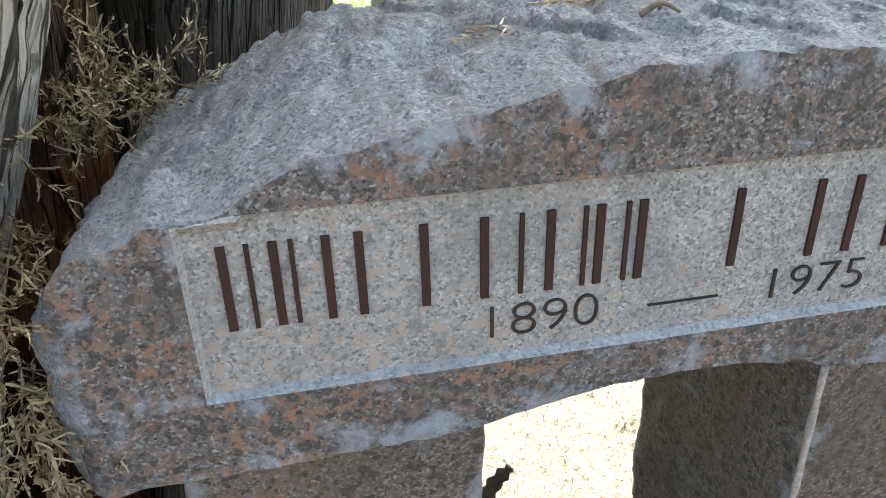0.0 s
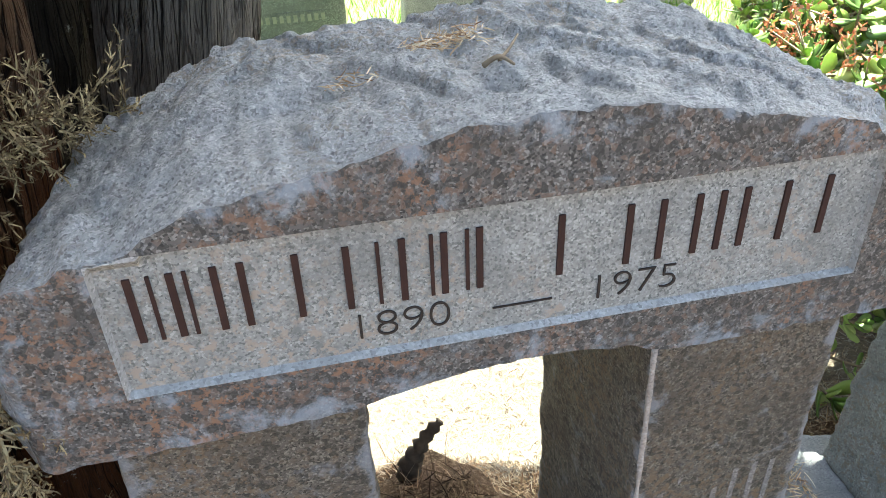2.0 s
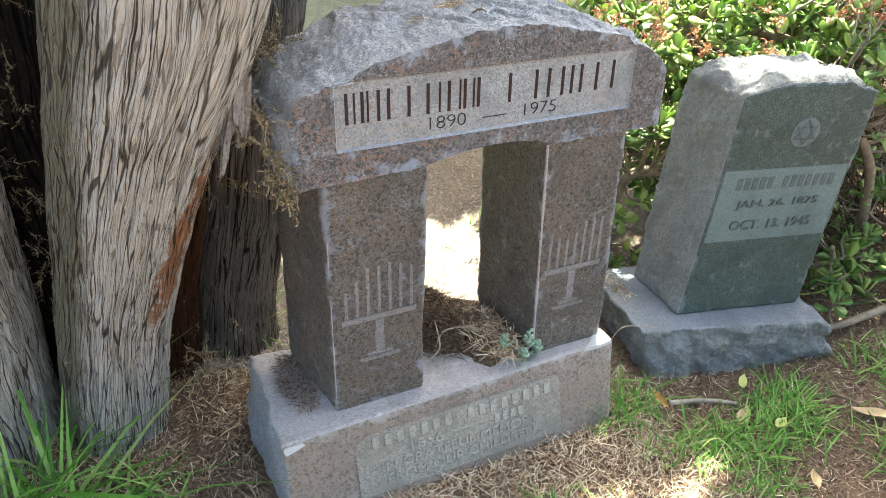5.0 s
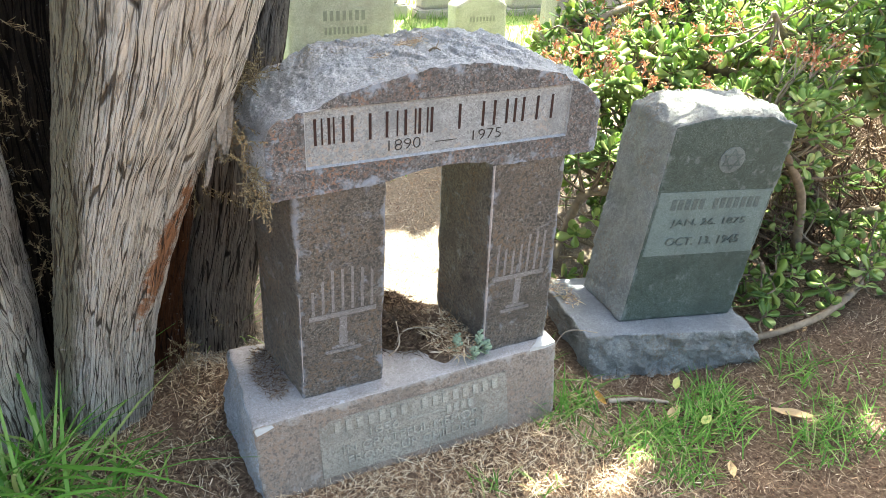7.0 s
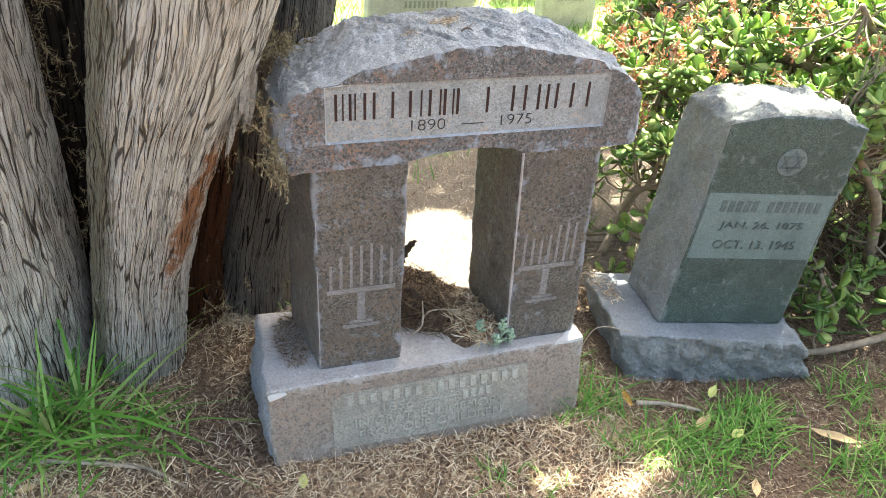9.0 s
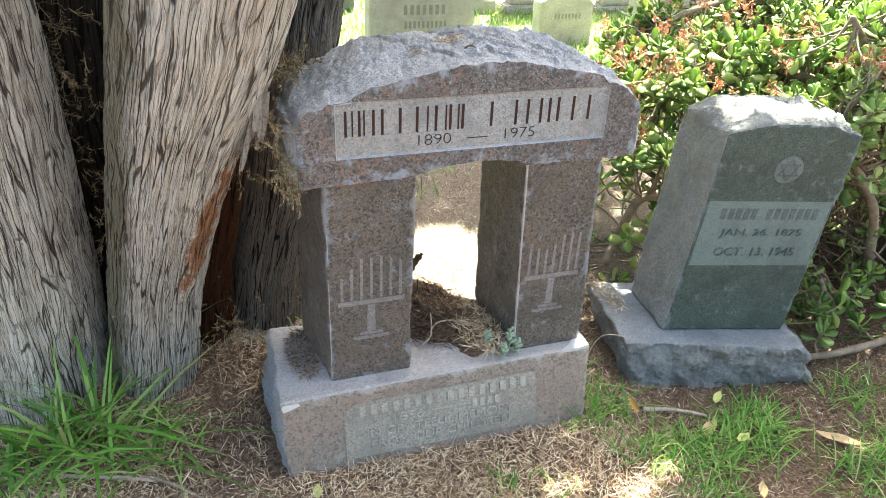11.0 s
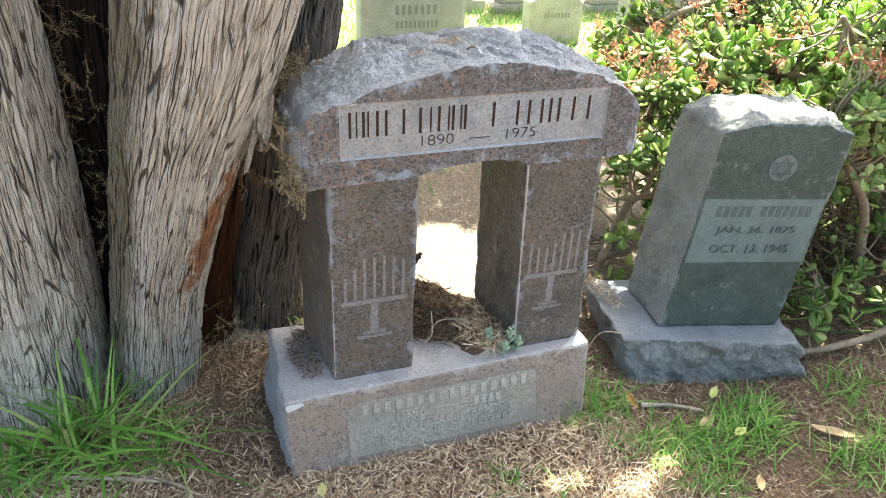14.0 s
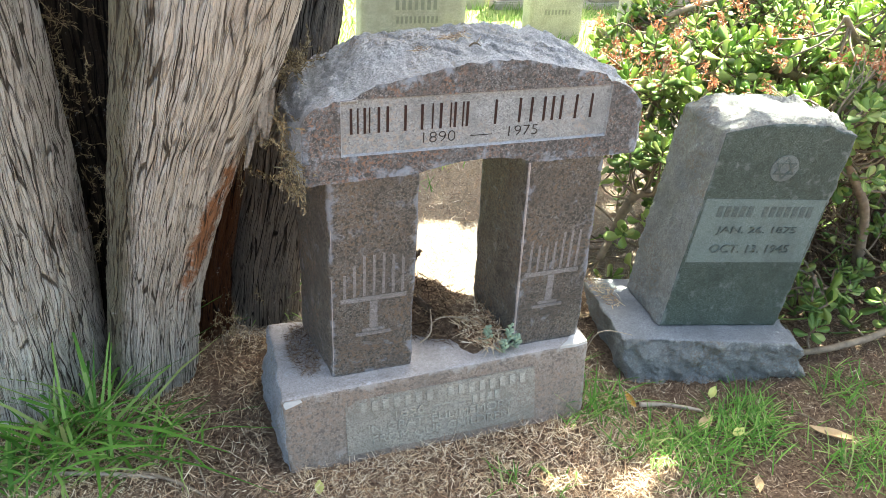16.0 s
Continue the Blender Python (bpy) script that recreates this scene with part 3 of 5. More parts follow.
def pillar(x0, x1, drift, splay, middle, step, seed, arris):
    """A pillar with a seven-branched candlestick cut into its front; drift: how far its foot stands to the right of its head."""
    hx, hy, hz = (x1 - x0) / 2, 0.10, 0.245
    cx = (x0 + x1) / 2

    def shape(x, y, z):
        t = (z + hz) / (2 * hz)
        back = (y + hy) / (2 * hy)
        px = cx + x - splay * back * (1 if x < 0 else 0.2) - drift * t
        return (px, 0.014 + 0.215 * back - 0.006 * t, 0.182 + t * 0.508)
    ob = stone_block("pillar", (hx, hy, hz), (22, 24, 56), shape, (0.005, 0.006, 0.0006, 0.006, 0, 0), [PILLAR, ROUGH], [0, 0, 0, 1, 0, 0], monument, r=0.005, rim=0.012, seed=seed)
    fm = Matrix((Vector((1, 0, 0)), Vector((0, 0, 1)), Vector((0, -1, 0)))).transposed().to_4x4()
    fm = Matrix.Translation((middle, 0.0125, 0)) @ fm
    for i in range(7):
        a = (i - 3) * step
        h = 0.518 - 0.002 * abs(i - 3)
        part("candle", block(a - 0.0042, a + 0.0042, 0.398, h - 0.012, -0.006, 0.0022, 0.0012, fm), CARVED, ob)
        flame = bmesh.new()
        bmesh.ops.create_cone(flame, segments=6, radius1=0.0042, radius2=0.0008, depth=0.014, cap_ends=True, matrix=fm @ Matrix.Translation((a, h - 0.004, 0)) @ pose(0, 0, 0, -90) @ Matrix.Diagonal((1, 0.6, 1, 1)))
        part("flame", flame, CARVED, ob)
    part("crossbar", block(-3.5 * step, 3.5 * step, 0.384, 0.398, -0.006, 0.0024, 0.0015, fm), CARVED, ob)
    part("stem", block(-0.0095, 0.0095, 0.312, 0.385, -0.006, 0.0022, 0.0015, fm), CARVED, ob)
    part("foot", block(-0.040, 0.040, 0.292, 0.301, -0.006, 0.0024, 0.0015, fm), CARVED, ob)
    part("foot", block(-0.026, 0.026, 0.303, 0.311, -0.006, 0.0022, 0.0015, fm), CARVED, ob)
    # the worn pale arris between the front and the side that looks towards the tree
    pts_ = [Vector(shape(-hx, -hy, -hz + 2 * hz * k / 40)) + Vector((0.0016, 0.0016, 0)) for k in range(1, 40)]
    v, f = tube(pts_, [arris * (1 + 0.6 * noise.noise(p * 45)) for p in pts_], 6, seed, 0.3)
    attach(mesh_ob("worn_edge", v, f, LEDGE, None, True, None, "pale worn arris"), ob)
    return ob


pillar(-0.306, -0.122, 0.0, 0.033, -0.214, 0.0212, 0.0, 0.0009)
pillar(0.136, 0.312, 0.019, 0.02, 0.211, 0.0198, 5.0, 0.0026)


def base_shape(x, y, z):
    t, b, u = (z + 0.0975) / 0.195, (y + 0.15) / 0.30, (x + 0.38) / 0.76
    left = -0.426 - 0.005 * t + 0.012 * b - 0.028 * (1 - t) * min(1, 2 * b)
    right = 0.310 + 0.02 * t
    front = -0.074 + 0.040 * t + 0.017 * u * t
    return (left + (right - left) * u, front + (0.25 - front) * b, -0.01 + t * 0.195)


base = stone_block("base", (0.38, 0.15, 0.0975), (90, 36, 26), base_shape, (0.012, 0.006, 0.0008, 0.008, 0, 0.0012), [BASE_FACE, ROUGH, LEDGE], [1, 0, 0, 1, 0, 2], monument, "broad granite base with a weathered pale ledge", r=0.008, rim=0.02, seed=2.0)


def base_frame(x, z, out):
    """A frame on the sloping front of the base."""
    a = base_shape(x, -0.15, -0.0975 + z)
    b = base_shape(x, -0.15, -0.0975 + z + 0.02)
    c = base_shape(x + 0.02, -0.15, -0.0975 + z)
    right, up = (Vector(c) - Vector(a)).normalized(), (Vector(b) - Vector(a)).normalized()
    o = right.cross(up)
    return Matrix.Translation(Vector(a) + o * out) @ Matrix((right, o.cross(right), o)).transposed().to_4x4()


bf = base_frame(0.0, 0.028, 0.003)
part("inscription_panel", block(-0.235, 0.235, 0, 0.138, -0.008, 0.001, 0.001, bf), PANEL_DIM, base, "grey honed panel with raised lettering")
bt = bf @ Matrix.Translation((0, 0, 0.001))
letter_bars([(-0.200 + 0.0262 * i, -0.186 + 0.0262 * i) for i in range(16) if i != 7], 0.024, bt @ Matrix.Translation((0, 0.106, 0)), PANEL_LETTER, base, thick=0.0032)
writing("1856", 0.02, bt @ Matrix.Translation((-0.12, 0.077, 0)), PANEL_LETTER, base, width=0.07, thick=0.0032)
part("dash", block(-0.03, 0.05, 0.086, 0.089, -0.001, 0.0032, 0, bt), PANEL_LETTER, base)
letter_bars([(0.07 + 0.019 * i, 0.082 + 0.019 * i) for i in range(4)], 0.02, bt @ Matrix.Translation((0, 0.077, 0)), PANEL_LETTER, base, thick=0.0032)
writing("IN GRATEFUL MEMORY", 0.02, bt @ Matrix.Translation((-0.185, 0.048, 0)), PANEL_LETTER, base, width=0.36, thick=0.0032)
writing("FROM OUR CHILDREN", 0.02, bt @ Matrix.Translation((-0.175, 0.019, 0)), PANEL_LETTER, base, width=0.34, thick=0.0032)


def chip(points, out, m):
    """A fresh pale break on an edge of the base: a thin uneven flake."""
    bm = bmesh.new()
    lo = [bm.verts.new(m @ Vector((x, y, -0.006))) for x, y in points]
    hi = [bm.verts.new(m @ Vector((x * 0.98, y * 0.98, out))) for x, y in points]
    bm.faces.new(hi)
    for k in range(len(lo)):
        bm.faces.new((lo[k], lo[(k + 1) % len(lo)], hi[(k + 1) % len(lo)], hi[k]))
    part("chipped_edge", bm, FRESH, base, "pale fresh chip")


chip([(0.002, 0.0), (0.006, -0.012), (0.022, -0.008), (0.044, -0.001), (0.04, 0.004), (0.006, 0.005)], 0.001, base_frame(-0.377, 0.186, 0.001))
top_flat = Matrix.Translation((0.25, -0.02, 0.186))
chip([(0.0, 0.0), (0.04, -0.002), (0.076, 0.004), (0.078, 0.05), (0.064, 0.055), (0.03, 0.02)], 0.0025, top_flat)

# ---------------------------------------------------------------- the leaning green headstone
headstone = thing("headstone", "leaning dark green granite headstone with pale panel on rough base", "gravestone", pose(0.482, 0.055, 0, 0, 0, -14))


def plinth_shape(x, y, z):
    t, b, u = (z + 0.065) / 0.13, (y + 0.15) / 0.30, (x + 0.24) / 0.48
    return (0.035 * (1 - t) - 0.03 * b + u * (0.49 + 0.02 * (1 - t)), -0.03 * u * t - 0.03 * (1 - t) + 0.30 * b, -0.03 + t * 0.14)


plinth = stone_block("base", (0.24, 0.15, 0.065), (96, 50, 30), plinth_shape, (0.013, 0.013, 0.018, 0.010, 0, 0.0012), [GREEN_ROUGH, DARK_LEDGE], [0, 0, 0, 0, 0, 1], headstone, "rough grey granite base with a smooth ledge", r=0.006, seed=9.0, freq=27.0)
HW, HH, HD = 0.168, 0.28, 0.095


def slab_shape(x, y, z):
    t, b = (z + HH) / (2 * HH), (y + HD) / (2 * HD)
    zz = 0.111 + t * 0.566 + 0.030 * (1 - (x / HW) ** 2) * t - 0.006 * (1 - b) * t ** 3
    return (0.290 + x + 0.098 * (zz - 0.11) - 0.035 * b * (x < 0), 0.053 + 0.195 * b + 0.03 * (zz - 0.11), zz)


slab = stone_block("slab", (HW, HD, HH), (64, 40, 84), slab_shape, (0.010, 0.009, 0.0003, 0.009, 0, 0.017), [GREEN_ROUGH, GREEN_FACE], [0, 0, 1, 0, 0, 0], headstone, "polished dark green front with rough split sides and top", r=0.004, rim=0.01, seed=14.0, freq=18)


def slab_frame(x, t, out=0.0):
    a, b = Vector(slab_shape(x, -HD, -HH + 2 * HH * t)), Vector(slab_shape(x, -HD, -HH + 2 * HH * (t + 0.02)))
    right, up = Vector((1, 0, 0)), (b - a).normalized()
    m = Matrix((right, up, right.cross(up).normalized())).transposed().to_4x4()
    return Matrix.Translation(a + m.col[2].to_3d() * out) @ m


sf = slab_frame(-0.166, 0.362, 0.0005)
part("inscription_panel", block(0.006, 0.326, 0, 0.185, -0.003, 0.0012, 0.0008, sf), GREEN_PANEL, slab, "pale honed inscription panel")
st = sf @ Matrix.Translation((0, 0, 0.0012))
letter_bars([(0.045 + 0.020 * i, 0.058 + 0.020 * i) for i in range(13) if i != 5], 0.030, st @ Matrix.Translation((0, 0.135, 0)), GREEN_LETTER, slab)
writing("JAN. 26. 1875", 0.024, st @ Matrix.Translation((0.06, 0.083, 0)), GREEN_LETTER, slab, width=0.215, thick=0.003)
writing("OCT. 13. 1945", 0.024, st @ Matrix.Translation((0.06, 0.030, 0)), GREEN_LETTER, slab, width=0.215, thick=0.003)
disc = bmesh.new()
dm = slab_frame(0.012, 0.80, 0.0)
bmesh.ops.create_cone(disc, segments=32, radius1=0.036, radius2=0.035, depth=0.004, cap_ends=True, matrix=dm)
medallion = part("medallion", disc, STAR, slab, "round carved medallion with a six-pointed star")
for turn in (0, 180):
    star = bmesh.new()
    for k in range(3):
        a = dm @ pose(0, 0, 0.0022, 0, 0, turn + 120 * k)
        bmesh.ops.create_cube(star, size=1, matrix=a @ Matrix.Translation((0, -0.014, 0)) @ Matrix.Diagonal((0.052, 0.0045, 0.0015, 1)))
    part("star", star, GREEN_LETTER, medallion)

# ---------------------------------------------------------------- the tree


def trunk_mesh(name, centres, radii, mat, parent, seed, label="", nu=260, nv=190, ridge=0.009, lobes=0.10, rust=None, algae_shade=0.0):
    path = spline(centres, nv)
    rad = np.interp(np.linspace(0, len(radii) - 1, nv), range(len(radii)), radii)
    verts, uvs, rusts, dark_sides = [], [], [], []
    length = 0.0
    for j, c in enumerate(path):
        if j:
            length += float(np.linalg.norm(path[j] - path[j - 1]))
        for i in range(nu + 1):
            a = 2 * math.pi * i / nu
            d = Vector((math.cos(a), math.sin(a), 0))
            R = rad[j]
            sw = a + 0.5 * length
            big = noise.noise(Vector((math.cos(sw) * 1.6 + seed, math.sin(sw) * 1.6, length * 0.9)))
            mid = noise.noise(Vector((math.cos(sw) * 5 + seed, math.sin(sw) * 5, length * 1.6)))
            w = Vector((math.cos(a) * R * 75, math.sin(a) * R * 75 + seed * 3, length * 6.5 + 0.8 * noise.noise(Vector((a * 3, length * 9, seed)))))
            f = noise.noise(w)
            g = noise.noise(w * 2.1 + Vector((5, 0, 0)))
            r = R * (1 + lobes * big + 0.4 * lobes * mid) + ridge * (0.55 - abs(f) * 1.5) + ridge * 0.5 * (0.5 - abs(g))
            p = Vector(c) + d * r
            verts.append(p)
            uvs.append((a * max(radii) * 1.0, length))
            rusts.append(rust(p) if rust else 0.0)
            # Strongest towards -x: algae plus the painted shade of that side.
            dark_sides.append(algae_shade * max(0.0, -math.cos(a) - 0.3) * (1.4 if math.sin(a) < 0.3 else 1.0))
    faces = [(j * (nu + 1) + i, j * (nu + 1) + i + 1, (j + 1) * (nu + 1) + i + 1, (j + 1) * (nu + 1) + i) for j in range(nv - 1) for i in range(nu)]
    ob = mesh_ob(name, verts, faces, mat, None, True, None, label, uvs, {"rust": rusts, "algae_shade": dark_sides})
    attach(ob, parent)
    return ob


tree = world_thing("cypress_tree", (-0.85, 0.4, 0), "old cypress with several grey fibrous-barked trunks grown against the gravestone", "tree")


def rust_streak(p):
    edge = p.x + 0.425 + 0.37 * (0.85 - p.z)
    return math.exp(-(edge / 0.045) ** 2) * math.exp(-((p.z - 0.55) / 0.3) ** 2) if p.y < 0.3 else 0


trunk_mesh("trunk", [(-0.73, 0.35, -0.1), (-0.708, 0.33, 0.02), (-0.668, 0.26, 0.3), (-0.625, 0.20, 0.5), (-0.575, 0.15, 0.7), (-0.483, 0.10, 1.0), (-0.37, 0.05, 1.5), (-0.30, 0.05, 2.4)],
           [0.13, 0.10, 0.098, 0.103, 0.12, 0.158, 0.18, 0.17], BARK, tree, 1.0, "leaning grey trunk with fibrous bark and rusty streaks", rust=rust_streak, nu=360, nv=240, algae_shade=1.0)
trunk_mesh("trunk", [(-1.05, 0.45, -0.1), (-1.035, 0.43, 0.1), (-1.005, 0.36, 0.5), (-1.008, 0.33, 1.0), (-1.04, 0.35, 1.6), (-1.15, 0.4, 2.4)],
           [0.26, 0.225, 0.205, 0.212, 0.215, 0.18], BARK_LIT, tree, 7.0, "upright grey trunk with knots", nu=400, nv=240)
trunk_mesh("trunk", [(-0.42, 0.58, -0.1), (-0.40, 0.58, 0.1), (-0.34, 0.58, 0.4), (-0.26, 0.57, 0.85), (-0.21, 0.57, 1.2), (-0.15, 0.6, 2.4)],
           [0.13, 0.10, 0.10, 0.095, 0.09, 0.08], BARK_SHADED, tree, 13.0, "slender trunk behind the gravestone, with shade in its colour", nu=140)
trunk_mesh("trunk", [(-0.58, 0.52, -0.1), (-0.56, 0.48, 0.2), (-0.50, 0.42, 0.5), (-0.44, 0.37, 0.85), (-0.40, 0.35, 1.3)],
           [0.09, 0.07, 0.06, 0.055, 0.05], ROT_SHADED, tree, 17.0, "decayed red-brown inner stem, hollow shade in its colour", nu=120)
# Added filler trunks closing the gaps; their near-black stands for shade.
trunk_mesh("trunk", [(-0.86, 0.88, -0.1), (-0.86, 0.86, 0.6), (-0.83, 0.86, 1.2), (-0.8, 0.9, 2.9)], [0.36, 0.33, 0.33, 0.3], GAP_SHADE_BARK, tree, 23.0, "added filler trunk, gap shade in its near-black colour", nu=120, nv=90)
trunk_mesh("trunk", [(-0.62, 0.76, -0.1), (-0.58, 0.76, 0.5), (-0.50, 0.76, 1.2), (-0.45, 0.8, 2.9)], [0.20, 0.18, 0.18, 0.18], GAP_SHADE_BARK, tree, 29.0, "added filler trunk, gap shade in its near-black colour", nu=110, nv=90)

for kx, ky, kz, kr in ((-0.888, 0.190, 0.54, 0.017), (-0.905, 0.165, 0.74, 0.020)):
    knot = bmesh.new()
    bmesh.ops.create_icosphere(knot, subdivisions=4, radius=kr)
    for v in knot.verts:
        ring = math.sin(9 * math.hypot(v.co.x, v.co.z) / kr)
        v.co *= 1 + 0.14 * ring + 0.25 * noise.noise(v.co * 90)
        v.co.y *= 0.45
    knot.transform(pose(kx, ky, kz, 0, 0, 25))
    attach(part("knot", knot, LOOSE, tree, "weathered bark knot", True), tree)

# ---------------------------------------------------------------- crown overhead
rng = np.random.default_rng(5)


def strips(name, centres, ups, rights, lengths, widths, mat, parent=None, label="", category="", bend=0.0):
    """Many narrow pointed strips, each a bent blade of three segments, in one mesh."""
    n = len(centres)
    c, u, r = np.asarray(centres), np.asarray(ups), np.asarray(rights)
    L, W = np.asarray(lengths)[:, None], np.asarray(widths)[:, None]
    side = np.cross(u, r)
    B = np.asarray(bend).reshape(-1, 1)
    vs = []
    for t, w in ((0, 0.8), (0.35, 1.0), (0.7, 0.7), (1.0, 0.12)):
        p = c + u * L * t + side * (B * L * t * t)
        vs += [p - r * W * w / 2, p + r * W * w / 2]
    verts = np.stack(vs, 1).reshape(-1, 3)
    o = np.arange(n)[:, None] * 8
    faces = np.concatenate([o + np.array([[0, 1, 3, 2]]), o + np.array([[2, 3, 5, 4]]), o + np.array([[4, 5, 7, 6]])], 0)
    ob = mesh_ob(name, verts.tolist(), faces.tolist(), mat, None, True)
    if parent is not None:
        attach(ob, parent)
    return tagged(ob, label, category, "", "stuff")


def unit(v):
    return v / np.maximum(np.linalg.norm(v, axis=1, keepdims=True), 1e-9)


def crossing(u):
    return unit(np.cross(u, rng.normal(size=u.shape)))


# foliage of the cypress: it shades the gravestones and the ground before them
CROWN_Z = 3.3
shift = np.array([to_sun.x, to_sun.y]) / to_sun.z
GAPS = [(0.15, -0.275, 0.09, 0.05), (0.30, -0.315, 0.08, 0.05), (0.42, -0.286, 0.08, 0.055), (0.93, -0.34, 0.06, 0.04), (1.08, -0.42, 0.08, 0.04), (0.62, -0.42, 0.05, 0.03), (0.53, -0.165, 0.11, 0.085), (0.69, -0.235, 0.12, 0.08), (0.25, -0.095, 0.05, 0.035), (0.44, 0.22, 0.05, 0.07)]   # x, y, half widths
pts = []
while len(pts) < 34000:
    p = rng.uniform((-1.7, -0.8, 0), (2.0, 1.9, 0.8))
    x, y = p[0], p[1]
    edge = 0.40 + 0.06 * noise.noise(Vector((x * 2.0, 0, 0))) + 0.05 * noise.noise(Vector((x * 7.0, 3, 0)))
    if x > 0.42:
        edge -= min(0.50, (x - 0.42) * 1.6)
    shade = y < edge
    if 0.97 + 0.12 * noise.noise(Vector((x * 6, 2, 0))) < y < 1.7 + 0.15 * noise.noise(Vector((x * 3, 5, 0))) and x < 0.75 and noise.noise(Vector((x * 13, y * 13, 9))) < 0.25:
        shade = True
    if 0.66 < x < 1.5 and 0.60 + 0.1 * noise.noise(Vector((x * 5, 8, 0))) < y < 1.75 and noise.noise(Vector((x * 12, y * 12, 4))) < -0.02:
        shade = True
    if x < -0.2 + 0.1 * noise.noise(Vector((y * 4, 1, 0))) and y < 1.75:
        shade = True
    if any(((x - a) / w) ** 2 + ((y - b) / h) ** 2 < (1 + 0.8 * noise.noise(Vector((x * 25, y * 25, 0)))) ** 2 for a, b, w, h in GAPS):
        shade = False
    if shade:
        z = CROWN_Z + p[2]
        pts.append((x + shift[0] * z, y + shift[1] * z, z))
pts = np.array(pts)
u = unit(rng.normal(size=pts.shape) * (1, 1, 0.35))
L = rng.uniform(0.05, 0.11, len(pts))
strips("crown", pts - u * L[:, None] / 2, u, crossing(u), L, rng.uniform(0.035, 0.06, len(pts)), CROWN, tree, "dense dark green cypress foliage overhead")

# ---------------------------------------------------------------- stones further off


def far_stone(x0, x1, y, h, depth, mat, label, yaw=0.0, arch=0.0, rows=(), plinth=0.0, lean=0.0):
    """An upright headstone with a flat or arched top and rows of worn writing, as plain bars, on its front."""
    w = x1 - x0
    e = thing("far_headstone", label, "gravestone", pose((x0 + x1) / 2, y, ground_z((x0 + x1) / 2, y) - 0.02, 0, 0, yaw), "headstones on the lawn")

    def shape(x, yy, z):
        t = (z + h / 2) / h
        return (x + lean * t, yy + depth / 2, z + h / 2 + plinth + arch * (1 - (2 * x / w) ** 2) * t)
    body = stone_block("slab", (w / 2, depth / 2, h / 2), (14, 6, 18), shape, (0.002, 0.002, 0.0008, 0.002, 0, 0.002), [mat], [0] * 6, e, r=0.012, seed=x0 * 9)
    if plinth:
        part("plinth", block(-w / 2 - 0.06, w / 2 + 0.06, -0.05, depth + 0.05, 0, plinth + 0.004, 0.012), mat, e)
    for z0, z1, a, b, count in rows:
        fm = Matrix((Vector((1, 0, 0)), Vector((0, 0, 1)), Vector((0, -1, 0)))).transposed().to_4x4()
        part("tablet", block(a - 0.02, b + 0.02, z0 - 0.012, z1 + 0.012, -0.003, 0.003, 0.001, fm), mat, body)
        cell = (b - a) / count
        letter_bars([(a + cell * k, a + cell * (k + 0.55)) for k in range(count)], z1 - z0, fm @ Matrix.Translation((0, z0, 0.003)), FAINT, body, name="lettering_bar")
    return e


far_stone(0.365, 0.94, 2.55, 0.95, 0.16, GREY_STONE, "broad pale grey headstone with sunk lettering tablets", rows=((0.405, 0.455, -0.105, 0.135, 7), (0.335, 0.372, -0.10, 0.14, 10), (0.275, 0.30, -0.17, 0.17, 16)), yaw=-2)
far_stone(1.66, 2.04, 3.2, 0.30, 0.14, GREY_STONE, "weathered pale headstone with a rounded top", arch=0.07, rows=((0.20, 0.23, -0.1, 0.1, 8),), lean=-0.01)
far_stone(-0.30, 0.16, 2.9, 0.36, 0.10, DARK_STONE, "low dark grey granite headstone", rows=((0.20, 0.23, -0.15, 0.15, 10),))
far_stone(0.30, 0.66, 4.35, 0.7, 0.12, DARK_STONE, "dark grey headstone on the lawn")
far_stone(1.42, 1.66, 4.2, 0.55, 0.14, GREY_STONE, "narrow pale headstone on a plinth", plinth=0.12)
far_stone(1.84, 2.22, 4.15, 0.75, 0.14, GREY_STONE, "tall pale headstone on a plinth", plinth=0.08, rows=((0.5, 0.53, -0.1, 0.1, 7),))
far_stone(2.62, 3.0, 4.1, 0.7, 0.14, GREY_STONE, "pale headstone on a plinth with worn writing", plinth=0.06, rows=((0.3, 0.33, -0.12, 0.12, 8), (0.22, 0.25, -0.12, 0.12, 8)))
far_stone(1.66, 2.06, 2.05, 0.85, 0.16, GREY_STONE, "grey headstone with split sides and Hebrew-style worn writing", yaw=-8, rows=((0.45, 0.475, -0.13, 0.13, 9), (0.39, 0.415, -0.13, 0.13, 9), (0.33, 0.355, -0.13, 0.13, 8)))
far_stone(2.25, 2.66, 2.05, 0.42, 0.14, GREY_STONE, "low grey headstone behind the bush", yaw=-8, rows=((0.33, 0.37, -0.12, 0.15, 8), (0.27, 0.295, -0.12, 0.12, 8)))
far_stone(2.32, 2.7, 3.1, 0.9, 0.14, GREY_STONE, "tall pale headstone behind the bush", yaw=-5)
for x, y in ((-2.6, 4.6), (-1.7, 5.6), (-0.7, 4.9), (3.9, 4.4), (4.9, 5.4), (3.4, 6.3), (2.4, 6.6), (0.9, 6.8), (1.6, 8.4), (-0.4, 7.6)):
    far_stone(x, x + 0.45, y, 0.75, 0.14, GREY_STONE, "pale headstone standing on the sunny lawn", arch=0.06)

